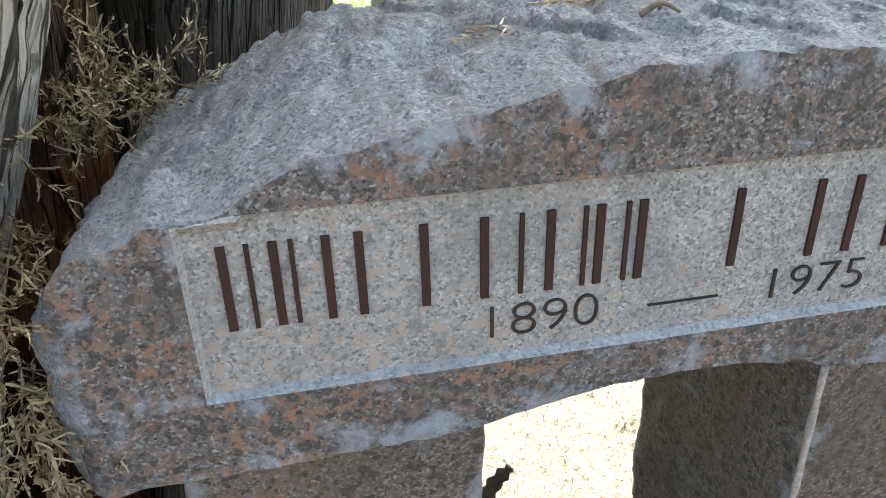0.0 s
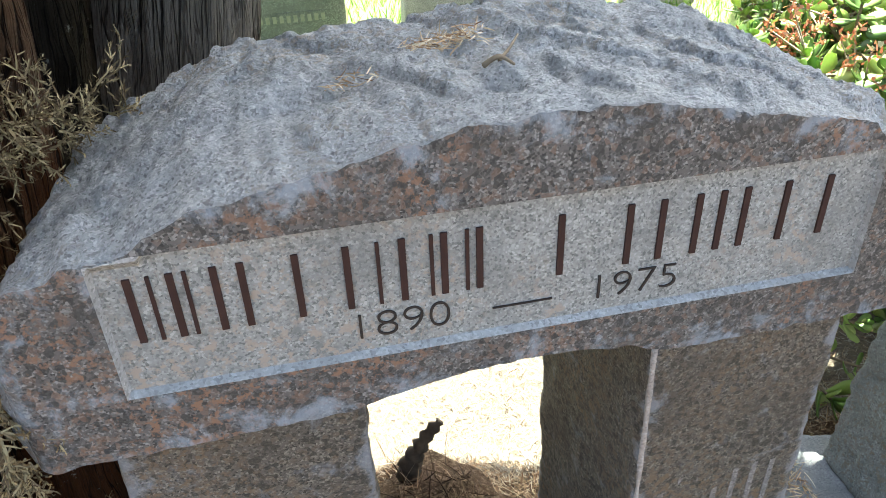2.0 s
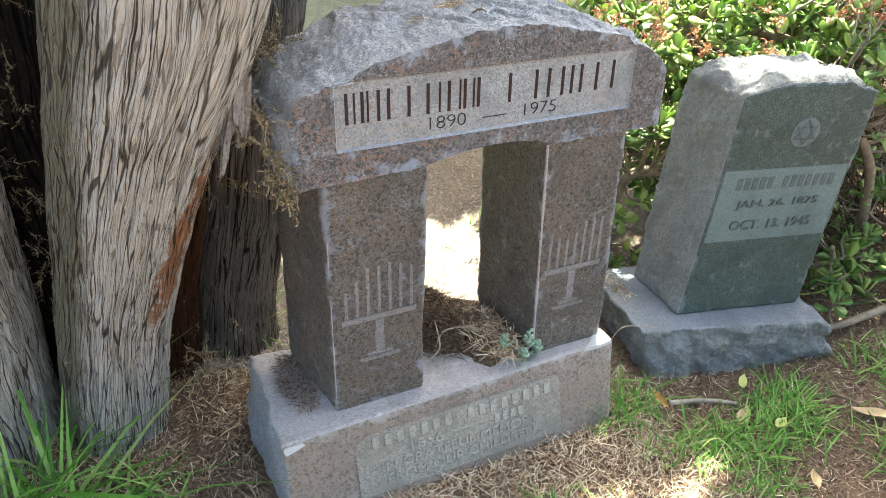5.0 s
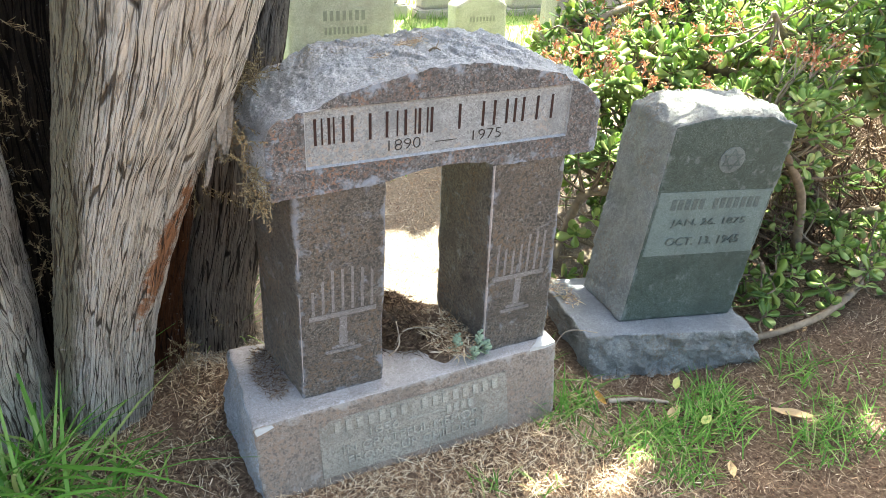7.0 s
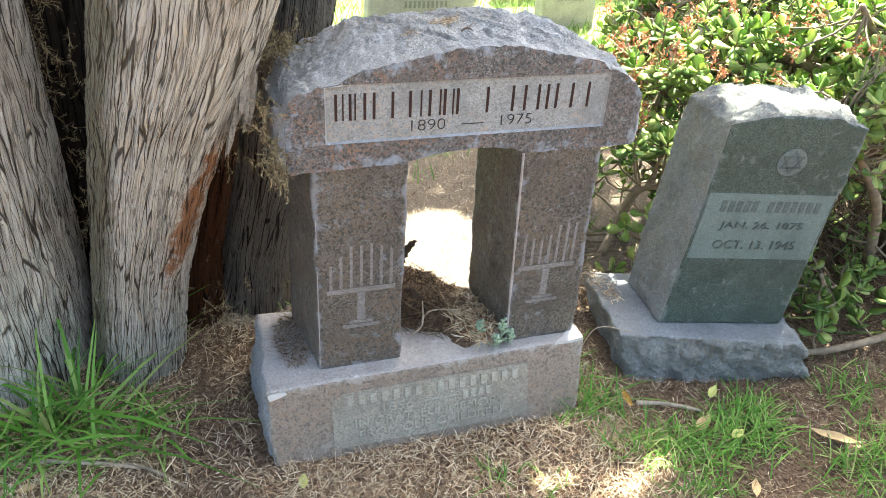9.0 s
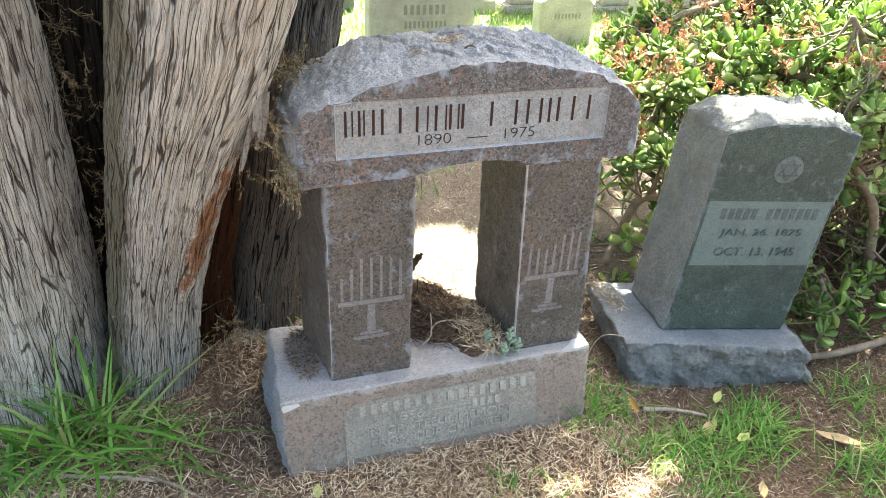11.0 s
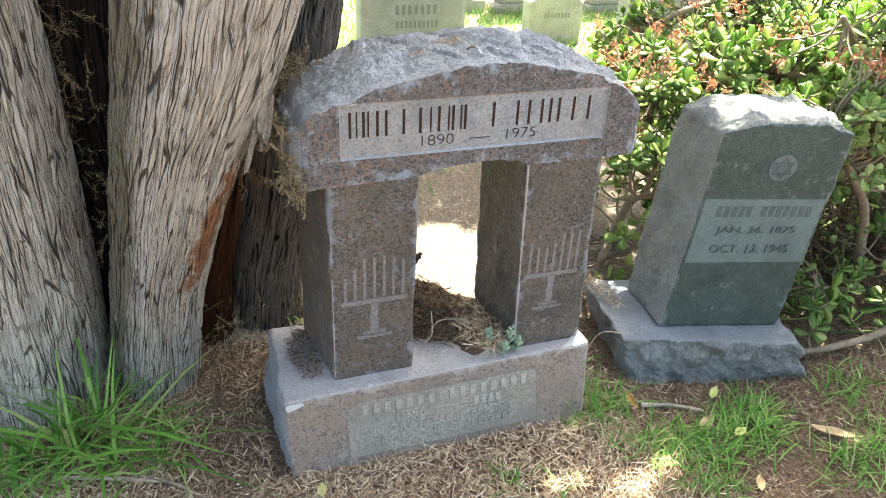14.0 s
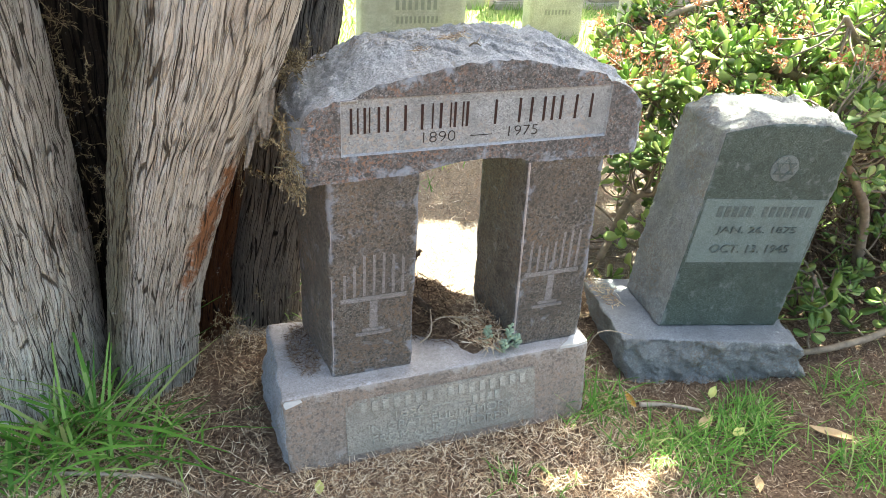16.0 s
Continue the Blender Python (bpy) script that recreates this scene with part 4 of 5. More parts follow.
# ---------------------------------------------------------------- jade bush
bush = world_thing("jade_bush", (1.72, 0.42, 0), "sprawling jade bush with fleshy green leaves and dry red flowers", "bush")
BOUGHS = [
    ([(1.80, 0.44, -0.05), (1.76, 0.42, 0.15), (1.66, 0.40, 0.35), (1.60, 0.45, 0.52)], 0.036, 0.026),
    ([(1.64, 0.42, 0.42), (1.50, 0.62, 0.56), (1.354, 0.75, 0.60), (1.16, 0.75, 0.62), (1.01, 0.75, 0.59), (0.905, 0.74, 0.44), (0.80, 0.70, 0.38)], 0.022, 0.010),
    ([(1.62, 0.44, 0.48), (1.72, 0.9, 0.66), (1.52, 1.0, 0.72), (1.378, 1.0, 0.77), (1.145, 1.0, 0.73), (0.98, 0.95, 0.66)], 0.026, 0.009),
    ([(1.45, 0.62, -0.04), (1.2, 0.62, 0.12), (1.0, 0.60, 0.20), (0.882, 0.55, 0.265), (0.788, 0.55, 0.255), (0.738, 0.55, 0.135), (0.67, 0.5, 0.06)], 0.022, 0.012),
    ([(1.9, 0.3, 0.0), (1.6, 0.05, 0.05), (1.336, -0.048, 0.05), (1.143, -0.053, 0.03), (1.0, -0.045, 0.03)], 0.014, 0.009),
    ([(1.55, 0.30, -0.03), (1.46, 0.22, 0.10), (1.36, 0.18, 0.32), (1.22, 0.16, 0.48), (1.10, 0.17, 0.62)], 0.020, 0.009),
    ([(1.60, 0.45, 0.50), (1.75, 0.35, 0.72), (1.9, 0.3, 0.95)], 0.022, 0.010),
    ([(1.60, 0.45, 0.50), (1.40, 0.40, 0.72), (1.25, 0.38, 0.86)], 0.018, 0.008),
    ([(1.80, 0.44, 0.05), (2.0, 0.2, 0.2), (2.1, 0.1, 0.45), (2.0, 0.05, 0.7)], 0.022, 0.010),
    ([(1.34, 0.20, -0.02), (1.25, 0.10, 0.10), (1.12, 0.05, 0.17), (1.05, 0.02, 0.24)], 0.012, 0.006),
    ([(1.2, 0.62, 0.10), (0.95, 0.85, 0.25), (0.8, 0.95, 0.42)], 0.014, 0.007),
]
limb_points = []
for pts_, r0, r1 in BOUGHS:
    path = spline(pts_, 26)
    v, f = tube(path, np.linspace(r0, r1, 26), 10, r0 * 900, 0.25)
    attach(mesh_ob("limb", v, f, BRANCH, None, True), bush)
    limb_points += [np.array(p) for p in path[4:]]
limb_points = np.array(limb_points)


def leaf_shape():
    """A thick, spoon-shaped leaf one long along x, with its face up z."""
    pts_, faces = [], []
    outline = ((0.0, 0.04), (0.2, 0.10), (0.42, 0.20), (0.64, 0.285), (0.82, 0.27), (0.94, 0.17), (1.0, 0.04))
    for x, y in outline:
        z = 0.16 * x * x
        t = 0.028 * (1.2 - x)
        pts_ += [(x, y, z + 0.035), (x, 0, z + 0.012 + t), (x, -y, z + 0.035), (x, 0, z - 0.02 - t)]
    for k in range(len(outline) - 1):
        for q in range(4):
            a, b = 4 * k + q, 4 * k + (q + 1) % 4
            faces.append((a, a + 4, b + 4, b))
    last = 4 * len(outline) - 1
    faces += [(0, 1, 2, 3), (last, last - 1, last - 2, last - 3)]
    return np.array(pts_), faces


LEAF_V, LEAF_F = leaf_shape()


def bush_top(x):
    return np.interp(x, [0.5, 0.7, 0.95, 1.2, 1.5, 1.9, 2.6], [0.40, 0.58, 0.70, 0.78, 0.95, 1.10, 1.15])


tips = []
tries = 0
while len(tips) < 1050 and tries < 90000:
    tries += 1
    x, y, z = rng.uniform((0.48, -0.12, 0.03), (2.7, 1.45, 1.15))
    top = bush_top(x)
    if z > top or (z < 0.55 * top and rng.random() < 0.55):
        continue
    # clear of the green headstone and of the ground before it
    lx, ly = (x - 0.482) * 0.970 - (y - 0.055) * 0.242, (x - 0.482) * 0.242 + (y - 0.055) * 0.970
    if lx < 0.56 and ly < 0.36 and not (lx > 0.40 and z > 0.66 and ly > 0.05):
        continue
    if lx < 0.1 and ly < 0.42:
        continue
    if y < 0.22 and (x < 1.0 or (z < 0.5 and rng.random() < 0.75)):
        continue
    if y < 0.22 and z > 0.5 and x < 1.05 and rng.random() < 0.5:
        continue
    if 1.15 < x < 2.1 and y < 0.5 and 0.05 < z < 0.56 and rng.random() < 0.82:
        continue
    # open bare ground behind the pillar
    if x < 0.98 and z < 0.40 and rng.random() < 0.72:
        continue
    # the sun reaches the top of the green headstone between the boughs
    sx_, sy_ = x - shift[0] * (z - 0.69), y - shift[1] * (z - 0.69)
    if z > 0.69 and 0.60 < sx_ < 0.98 and 0.0 < sy_ < 0.27 and rng.random() < 0.9:
        continue
    d = np.linalg.norm(limb_points - (x, y, z), axis=1)
    if d.min() > 0.24:
        continue
    tips.append((x, y, z))
low = np.stack([rng.uniform(0.99, 1.9, 60), rng.uniform(-0.10, 0.30, 60), rng.uniform(0.03, 0.2, 60)], 1)
tips = np.concatenate([np.array(tips), low[low[:, 1] > -0.02 - 0.1 * (low[:, 0] - 1.2)]])
tv, tf, verts, faces, single = [], [], [], [], []
order = np.argsort(np.linalg.norm(tips - np.array((0.7, -0.3, 0.5)), axis=1))
near_tips = set(order[:26].tolist())
heads = []
for k, p in enumerate(tips):
    i = int(np.argmin(np.linalg.norm(limb_points - p, axis=1)))
    q = limb_points[i]
    mid_ = (p + q) / 2 + rng.normal(size=3) * 0.02 - np.array((0, 0, 0.02))
    v, f = tube(spline([q, mid_, p], 6), np.linspace(0.0042, 0.003, 6), 5, k, 0.2, False)
    o = len(tv)
    tv += v
    tf += [tuple(a + o for a in face) for face in f]
    axis = (p - mid_) / max(1e-6, np.linalg.norm(p - mid_)) + np.array((0, -0.25, 0.7)) + rng.normal(size=3) * 0.2
    axis /= np.linalg.norm(axis)
    e1 = np.cross(axis, (0.3, 0.8, 0.1))
    e1 /= np.linalg.norm(e1)
    e2 = np.cross(axis, e1)
    size = rng.uniform(0.75, 1.2)
    for pair in range(5):
        for half in range(2):
            a = pair * math.pi / 2 + half * math.pi + rng.normal() * 0.2
            out = e1 * math.cos(a) + e2 * math.sin(a)
            lift = (-0.1, 0.25, 0.55, 0.95, 1.6)[pair] + rng.normal() * 0.12
            d = out + axis * lift
            d /= np.linalg.norm(d)
            upv = axis - d * axis.dot(d) if abs(axis.dot(d)) < 0.97 else -out
            upv /= np.linalg.norm(upv)
            R = np.stack([d, np.cross(upv, d), upv], 1)
            L = size * (0.053, 0.052, 0.046, 0.036, 0.024)[pair] * rng.uniform(0.85, 1.1)
            base_ = p - axis * 0.012 * (3 - pair)
            if k in near_tips:
                m = np.eye(4)
                m[:3, :3] = R * L
                m[:3, 3] = base_
                single.append(Matrix(m.tolist()))
                continue
            o = len(verts)
            verts += ((LEAF_V * L) @ R.T + base_).tolist()
            faces += [tuple(j + o for j in face) for face in LEAF_F]
    if p[2] > bush_top(p[0]) - 0.14 and 0.55 < p[0] < 1.25 and rng.random() < 0.3:
        heads.append((p, axis))
tagged(attach(mesh_ob("twig_growth", tv, tf, BRANCH, None, True), bush), "thin brown twigs carrying the leaf rosettes", "", "", "stuff")
tagged(attach(mesh_ob("foliage", verts, faces, LEAF, None, True), bush), "fleshy rounded green leaves in rosettes", "", "", "stuff")
leaf_ob = mesh_ob("leaf", LEAF_V.tolist(), LEAF_F, LEAF_SINGLE, None, True)
leaf_mesh = leaf_ob.data
bpy.data.objects.remove(leaf_ob)
for m in single:
    ob = attach(new("leaf", leaf_mesh), bush)
    ob.matrix_basis = m

# dry flower heads over the leaves
fc, fu, sv, sf_ = [], [], [], []
for p, axis in heads:
    tip = p + axis * 0.05
    for _ in range(4):
        q = tip + rng.normal(size=3) * 0.018 + axis * 0.03
        v, f = tube([p, (p + q) / 2, q], [0.002, 0.0016, 0.0012], 4, 0, 0, False)
        o = len(sv)
        sv += v
        sf_ += [tuple(a + o for a in face) for face in f]
        for _ in range(12):
            fc.append(q + rng.normal(size=3) * 0.008)
            fu.append(rng.normal(size=3) + axis)
fu = unit(np.array(fu))
tagged(attach(mesh_ob("flower_stalk_growth", sv, sf_, TWIG, None, True), bush), "thin pale flower stalks", "", "", "stuff")
strips("blossom", fc, fu, crossing(fu), rng.uniform(0.008, 0.016, len(fc)), rng.uniform(0.004, 0.007, len(fc)), FLOWER, bush, "dry reddish flower clusters")

# dry brown growth under the bush
n = 12000
c = np.stack([rng.uniform(1.15, 2.6, n), rng.uniform(0.30, 1.0, n), rng.uniform(0.0, 0.6, n) ** 1.3], 1)
u = unit(rng.normal(size=c.shape) * (0.6, 0.6, 1) - (0, 0.1, 0.4))
strips("dry_undergrowth", c, u, crossing(u), rng.uniform(0.05, 0.16, n), rng.uniform(0.002, 0.006, n), UNDER, None, "tangled dry brown stems and roots under the jade bush", "undergrowth", rng.normal(size=n) * 0.4)

# ---------------------------------------------------------------- litter and grass on the ground


def on_ground(x, y):
    return np.array([ground_z(a, b) for a, b in zip(x, y)])


def clear_of_stones(x, y):
    inside = (x > -0.46) & (x < 0.33) & (y > -0.07) & (y < 0.25)
    lx, ly = (x - 0.482) * 0.970 - (y - 0.055) * 0.242, (x - 0.482) * 0.242 + (y - 0.055) * 0.970
    return ~inside & ~((lx > -0.02) & (lx < 0.52) & (ly > -0.03) & (ly < 0.3))


n = 175000
front = rng.random(n) < 0.76
x, y = np.where(front, rng.uniform(-1.3, 1.6, n), rng.uniform(-0.5, 1.2, n)), np.where(front, rng.uniform(-0.7, 0.5, n), rng.uniform(0.4, 2.0, n))
sparse = np.clip((x - 0.35) / 0.35, 0, 1) * (y < 0.4) * 0.62 + np.array([0.35 * noise.noise(Vector((a * 5, b * 5, 8))) for a, b in zip(x, y)])
ok = clear_of_stones(x, y) & (rng.random(n) > sparse)
x, y = x[ok], y[ok]
n = len(x)
a = rng.uniform(0, 2 * math.pi, n)
u = unit(np.stack([np.cos(a), np.sin(a), rng.normal(size=n) * 0.18 + 0.03], 1))
r = unit(np.stack([-np.sin(a), np.cos(a), rng.normal(size=n) * 0.4], 1))
c = np.stack([x, y, on_ground(x, y) + rng.uniform(0.001, 0.013, n)], 1)
L, W = rng.uniform(0.006, 0.030, n) * (1 + (rng.random(n) < 0.10)), rng.uniform(0.0006, 0.0015, n) * (1 + 0.9 * (rng.random(n) < 0.15))
curl = rng.normal(size=n) * 0.55
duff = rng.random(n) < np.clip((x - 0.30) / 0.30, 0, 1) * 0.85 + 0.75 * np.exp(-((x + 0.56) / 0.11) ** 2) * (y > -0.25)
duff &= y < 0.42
duff |= (y > 0.95) & (rng.random(n) < 0.5)
pale = (y > 0.42) & ~duff & (rng.random(n) < 0.75)
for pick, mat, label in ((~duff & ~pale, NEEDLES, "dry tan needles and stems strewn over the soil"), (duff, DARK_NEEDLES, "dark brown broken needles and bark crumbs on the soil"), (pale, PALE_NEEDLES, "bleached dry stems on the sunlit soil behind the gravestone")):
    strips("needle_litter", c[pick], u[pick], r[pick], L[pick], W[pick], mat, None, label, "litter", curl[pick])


def grass_patch(name, cx, cy, sx, sy, count, length, width, label, spread=0.5, mat=None, droop=(0.15, 0.75)):
    x = rng.normal(size=count) * sx + cx
    y = rng.normal(size=count) * sy + cy
    ok = clear_of_stones(x, y)
    x, y = x[ok], y[ok]
    k = len(x)
    u = unit(np.stack([rng.normal(size=k) * spread, rng.normal(size=k) * spread, np.ones(k)], 1))
    flat = np.stack([u[:, 1], -u[:, 0], np.zeros(k)], 1)
    r = unit(flat + rng.normal(size=(k, 3)) * 0.1)
    L = length * rng.uniform(0.45, 1.1, k)
    side = np.cross(u, r)
    bend = np.where(side[:, 2] > 0, -1, 1) * rng.uniform(*droop, k)
    return strips(name, np.stack([x, y, on_ground(x, y) - 0.003], 1), u, r, L, width * rng.uniform(0.6, 1.2, k), mat or GRASS, None, label, "grass", bend)


grass_patch("tall_grass", -0.86, 0.13, 0.05, 0.045, 75, 0.31, 0.0095, "tall drooping green grass blades at the foot of the tree", 0.34, None, (0.35, 1.0))
grass_patch("tall_grass", -0.97, 0.06, 0.06, 0.05, 60, 0.19, 0.0085, "drooping green grass blades beside the tree", 0.5, None, (0.4, 1.1))
grass_patch("tall_grass", -0.72, 0.08, 0.06, 0.04, 60, 0.15, 0.0065, "green grass blades at the foot of the tree", 0.6, None, (0.3, 1.0))
for cx, cy, sx, sy, k, L in ((0.46, -0.22, 0.07, 0.04, 260, 0.06), (0.60, -0.26, 0.09, 0.05, 420, 0.06), (0.72, -0.22, 0.06, 0.05, 260, 0.06), (0.78, -0.15, 0.05, 0.04, 120, 0.05),
                             (0.30, -0.08, 0.03, 0.03, 70, 0.08), (0.40, -0.06, 0.04, 0.04, 110, 0.08), (0.36, 0.10, 0.02, 0.06, 70, 0.10), (0.90, -0.42, 0.08, 0.05, 260, 0.06), (1.02, -0.35, 0.06, 0.08, 180, 0.05),
                             (0.05, -0.22, 0.03, 0.02, 26, 0.06), (0.14, -0.29, 0.02, 0.02, 22, 0.05), (0.50, -0.36, 0.06, 0.04, 140, 0.05), (1.05, -0.18, 0.07, 0.05, 140, 0.05), (0.98, 0.05, 0.06, 0.04, 60, 0.06),
                             (-0.36, 0.58, 0.04, 0.05, 60, 0.15), (1.3, -0.35, 0.1, 0.1, 120, 0.06),
                             (0.30, 1.22, 0.05, 0.05, 22, 0.06), (0.40, 1.42, 0.07, 0.05, 40, 0.06), (0.46, 0.86, 0.04, 0.04, 14, 0.05), (0.25, 1.55, 0.1, 0.05, 50, 0.07)):
    grass_patch("grass_tuft", cx, cy, sx * 0.85, sy * 0.85, int(k * 0.72), L * 1.3, 0.0040, "short green grass growing through the needle litter", 0.6)
n = 26000
x, y = rng.uniform(-2.5, 4.5, n), rng.uniform(1.75, 5.5, n)
keep = np.array([noise.noise(Vector((a * 1.2, b * 1.2, 4))) + (b - 1.9) * 0.9 for a, b in zip(x, y)]) > rng.uniform(-0.2, 0.5, n)
x, y = x[keep], y[keep]
n = len(x)
u = unit(np.stack([rng.normal(size=n) * 0.4, rng.normal(size=n) * 0.4, np.ones(n)], 1))
strips("lawn_grass", np.stack([x, y, on_ground(x, y)], 1), u, crossing(u), rng.uniform(0.03, 0.09, n), rng.uniform(0.004, 0.008, n), LAWN, None, "sunlit mown lawn grass", "lawn", rng.normal(size=n) * 0.3)

# ---------------------------------------------------------------- debris on the monument


def heap(name, cx, cy, sx, sy, z0, h, mat, label, seed):
    """A low mound of earth and roots."""
    verts, faces = [], []
    R, S = 16, 40
    for i in range(R + 1):
        t = i / R
        for k in range(S):
            a = 2 * math.pi * k / S
            e = 1 + 0.25 * noise.noise(Vector((math.cos(a) * 1.5, math.sin(a) * 1.5, seed)))
            x_, y_ = cx + sx * t * e * math.cos(a), cy + sy * t * e * math.sin(a)
            z_ = z0 + h * (1 - t * t) ** 1.2 * (1 + 0.5 * noise.noise(Vector((x_ * 22, y_ * 22, seed)))) + 0.004 * noise.noise(Vector((x_ * 90, y_ * 90, seed))) - 0.004 * (t > 0.98)
            verts.append((x_, y_, z_))
    for i in range(R):
        for k in range(S):
            faces.append((i * S + k, i * S + (k + 1) % S, (i + 1) * S + (k + 1) % S, (i + 1) * S + k))
    return tagged(mesh_ob(name, [(a_, b_, c_) for a_, b_, c_ in verts], [f_[::-1] for f_ in faces], mat, None, True), label, "debris", "", "stuff")


def scatter(name, cx, cy, sx, sy, zf, count, length, width, mat, label, spread=0.5, category="debris"):
    a = rng.uniform(0, 2 * math.pi, count)
    q = np.sqrt(rng.random(count))
    x, y = cx + sx * q * np.cos(a), cy + sy * q * np.sin(a)
    z = np.array([zf(i, j) for i, j in zip(x, y)]) + rng.uniform(0.0, 0.008, count)
    u = unit(rng.normal(size=(count, 3)) * (1, 1, spread))
    return strips(name, np.stack([x, y, z], 1), u, crossing(u), length * rng.uniform(0.3, 1.2, count), width * rng.uniform(0.5, 1.3, count), mat, None, label, category, rng.normal(size=count) * 0.5)


heap("earth_mound", -0.03, 0.24, 0.105, 0.15, 0.180, 0.042, SOIL, "mound of earth and roots heaped between the pillars", 3.0)
heap("earth_mound", 0.06, 0.15, 0.085, 0.14, 0.183, 0.03, SOIL, "low heap of brown needles beside the pillar", 8.0)
scatter("root_tangle", -0.02, 0.19, 0.10, 0.12, lambda a, b: 0.184 + 0.040 * max(0, 1 - ((a + 0.03) / 0.11) ** 2 - ((b - 0.24) / 0.15) ** 2), 1300, 0.042, 0.0019, UNDER, "tangle of dry roots and needles on the base", 0.6)
scatter("needle_heap", 0.075, 0.09, 0.055, 0.10, lambda a, b: 0.19 + 0.02 * max(0, 1 - ((a - 0.07) / 0.08) ** 2), 700, 0.035, 0.002, NEEDLES, "dry needles heaped beside the pillar", 0.4)
scatter("needle_heap", -0.355, 0.13, 0.035, 0.10, lambda a, b: 0.184, 1100, 0.016, 0.0014, DARK_NEEDLES, "dry needles lying on the ledge of the base", 0.08)
scatter("needle_heap", 0.545, 0.28, 0.03, 0.10, lambda a, b: 0.112, 260, 0.025, 0.002, NEEDLES, "dry needles along the foot of the green headstone", 0.25)
scatter("needle_heap", -0.02, 0.15, 0.034, 0.014, lambda a, b: lintel_top(a, b) - 0.001, 260, 0.013, 0.0011, NEEDLES, "small pile of dry needles on the rough lintel", 0.2)
scatter("needle_heap", -0.10, 0.11, 0.02, 0.01, lambda a, b: lintel_top(a, b) - 0.001, 50, 0.013, 0.0011, NEEDLES, "few dry needles on the rough lintel", 0.15)

# dry cypress sprays caught between lintel and trunk: each a stem with side twigs that carry short scaly tips
def sprays(centre, size, count, length, droop, out=(0.0, -0.3, 0.0), label="dry cypress sprays caught between trunk and stone"):
    cs, us, ls, ws = [], [], [], []

    def twig(p, d, L, w):
        cs.append(p), us.append(d), ls.append(L), ws.append(w)
    for _ in range(count):
        p = np.array(centre) + rng.normal(size=3) * size
        d = rng.normal(size=3) * 0.7 + np.array(out)
        d[2] -= droop
        d /= np.linalg.norm(d)
        L = length * rng.uniform(0.6, 1.2)
        steps = 7
        for k in range(steps):
            twig(p, d, L / steps * 1.25, 0.0021 * (1.2 - 0.7 * k / steps))
            p = p + d * L / steps
            for _ in range(2):
                e = d + rng.normal(size=3) * 0.75
                e /= np.linalg.norm(e)
                l2 = L * rng.uniform(0.14, 0.32) * (1.15 - 0.6 * k / steps)
                twig(p, e, l2, 0.0016)
                for j in range(3):
                    f = e + rng.normal(size=3) * 0.7
                    twig(p + e * l2 * (j + 1) / 3.4, f / np.linalg.norm(f), l2 * rng.uniform(0.25, 0.5), 0.0014)
            d = d + rng.normal(size=3) * 0.22 + np.array((0, 0, -0.12 * droop))
            d /= np.linalg.norm(d)
    u = np.array(us)
    strips("dry_spray", np.array(cs), u, crossing(u), np.array(ls), np.array(ws), SPRAYS, None, label, "dead foliage", rng.normal(size=len(cs)) * 0.25)


sprays((-0.345, 0.225, 0.845), (0.028, 0.035, 0.010), 46, 0.055, 0.1, (0.2, -0.2, 0.1), "golden dry cypress sprays lying against the lintel")
sprays((-0.385, 0.045, 0.775), (0.010, 0.02, 0.022), 22, 0.050, 0.5)
sprays((-0.376, 0.012, 0.715), (0.006, 0.012, 0.020), 18, 0.050, 0.8, (0.0, 0.0, 0.0))
sprays((-0.37, 0.0, 0.69), (0.004, 0.008, 0.012), 8, 0.045, 1.0, (0.0, 0.0, 0.0))
sprays((-0.415, 0.13, 0.80), (0.014, 0.02, 0.03), 20, 0.05, 0.6)
sprays((-0.47, 0.30, 0.66), (0.03, 0.03, 0.10), 14, 0.07, 0.7, label="brown dry sprays hanging in the hollow of the tree")
sprays((-0.79, 0.42, 0.84), (0.025, 0.03, 0.09), 34, 0.075, 0.7, label="brown dry sprays hanging between the trunks")
sprays((-0.765, 0.40, 0.45), (0.016, 0.03, 0.10), 22, 0.06, 0.7, label="brown dry sprays hanging between the trunks")
sprays((-0.52, 0.36, 0.16), (0.04, 0.04, 0.05), 16, 0.06, 0.3, label="brown dry sprays lying in the hollow of the tree")

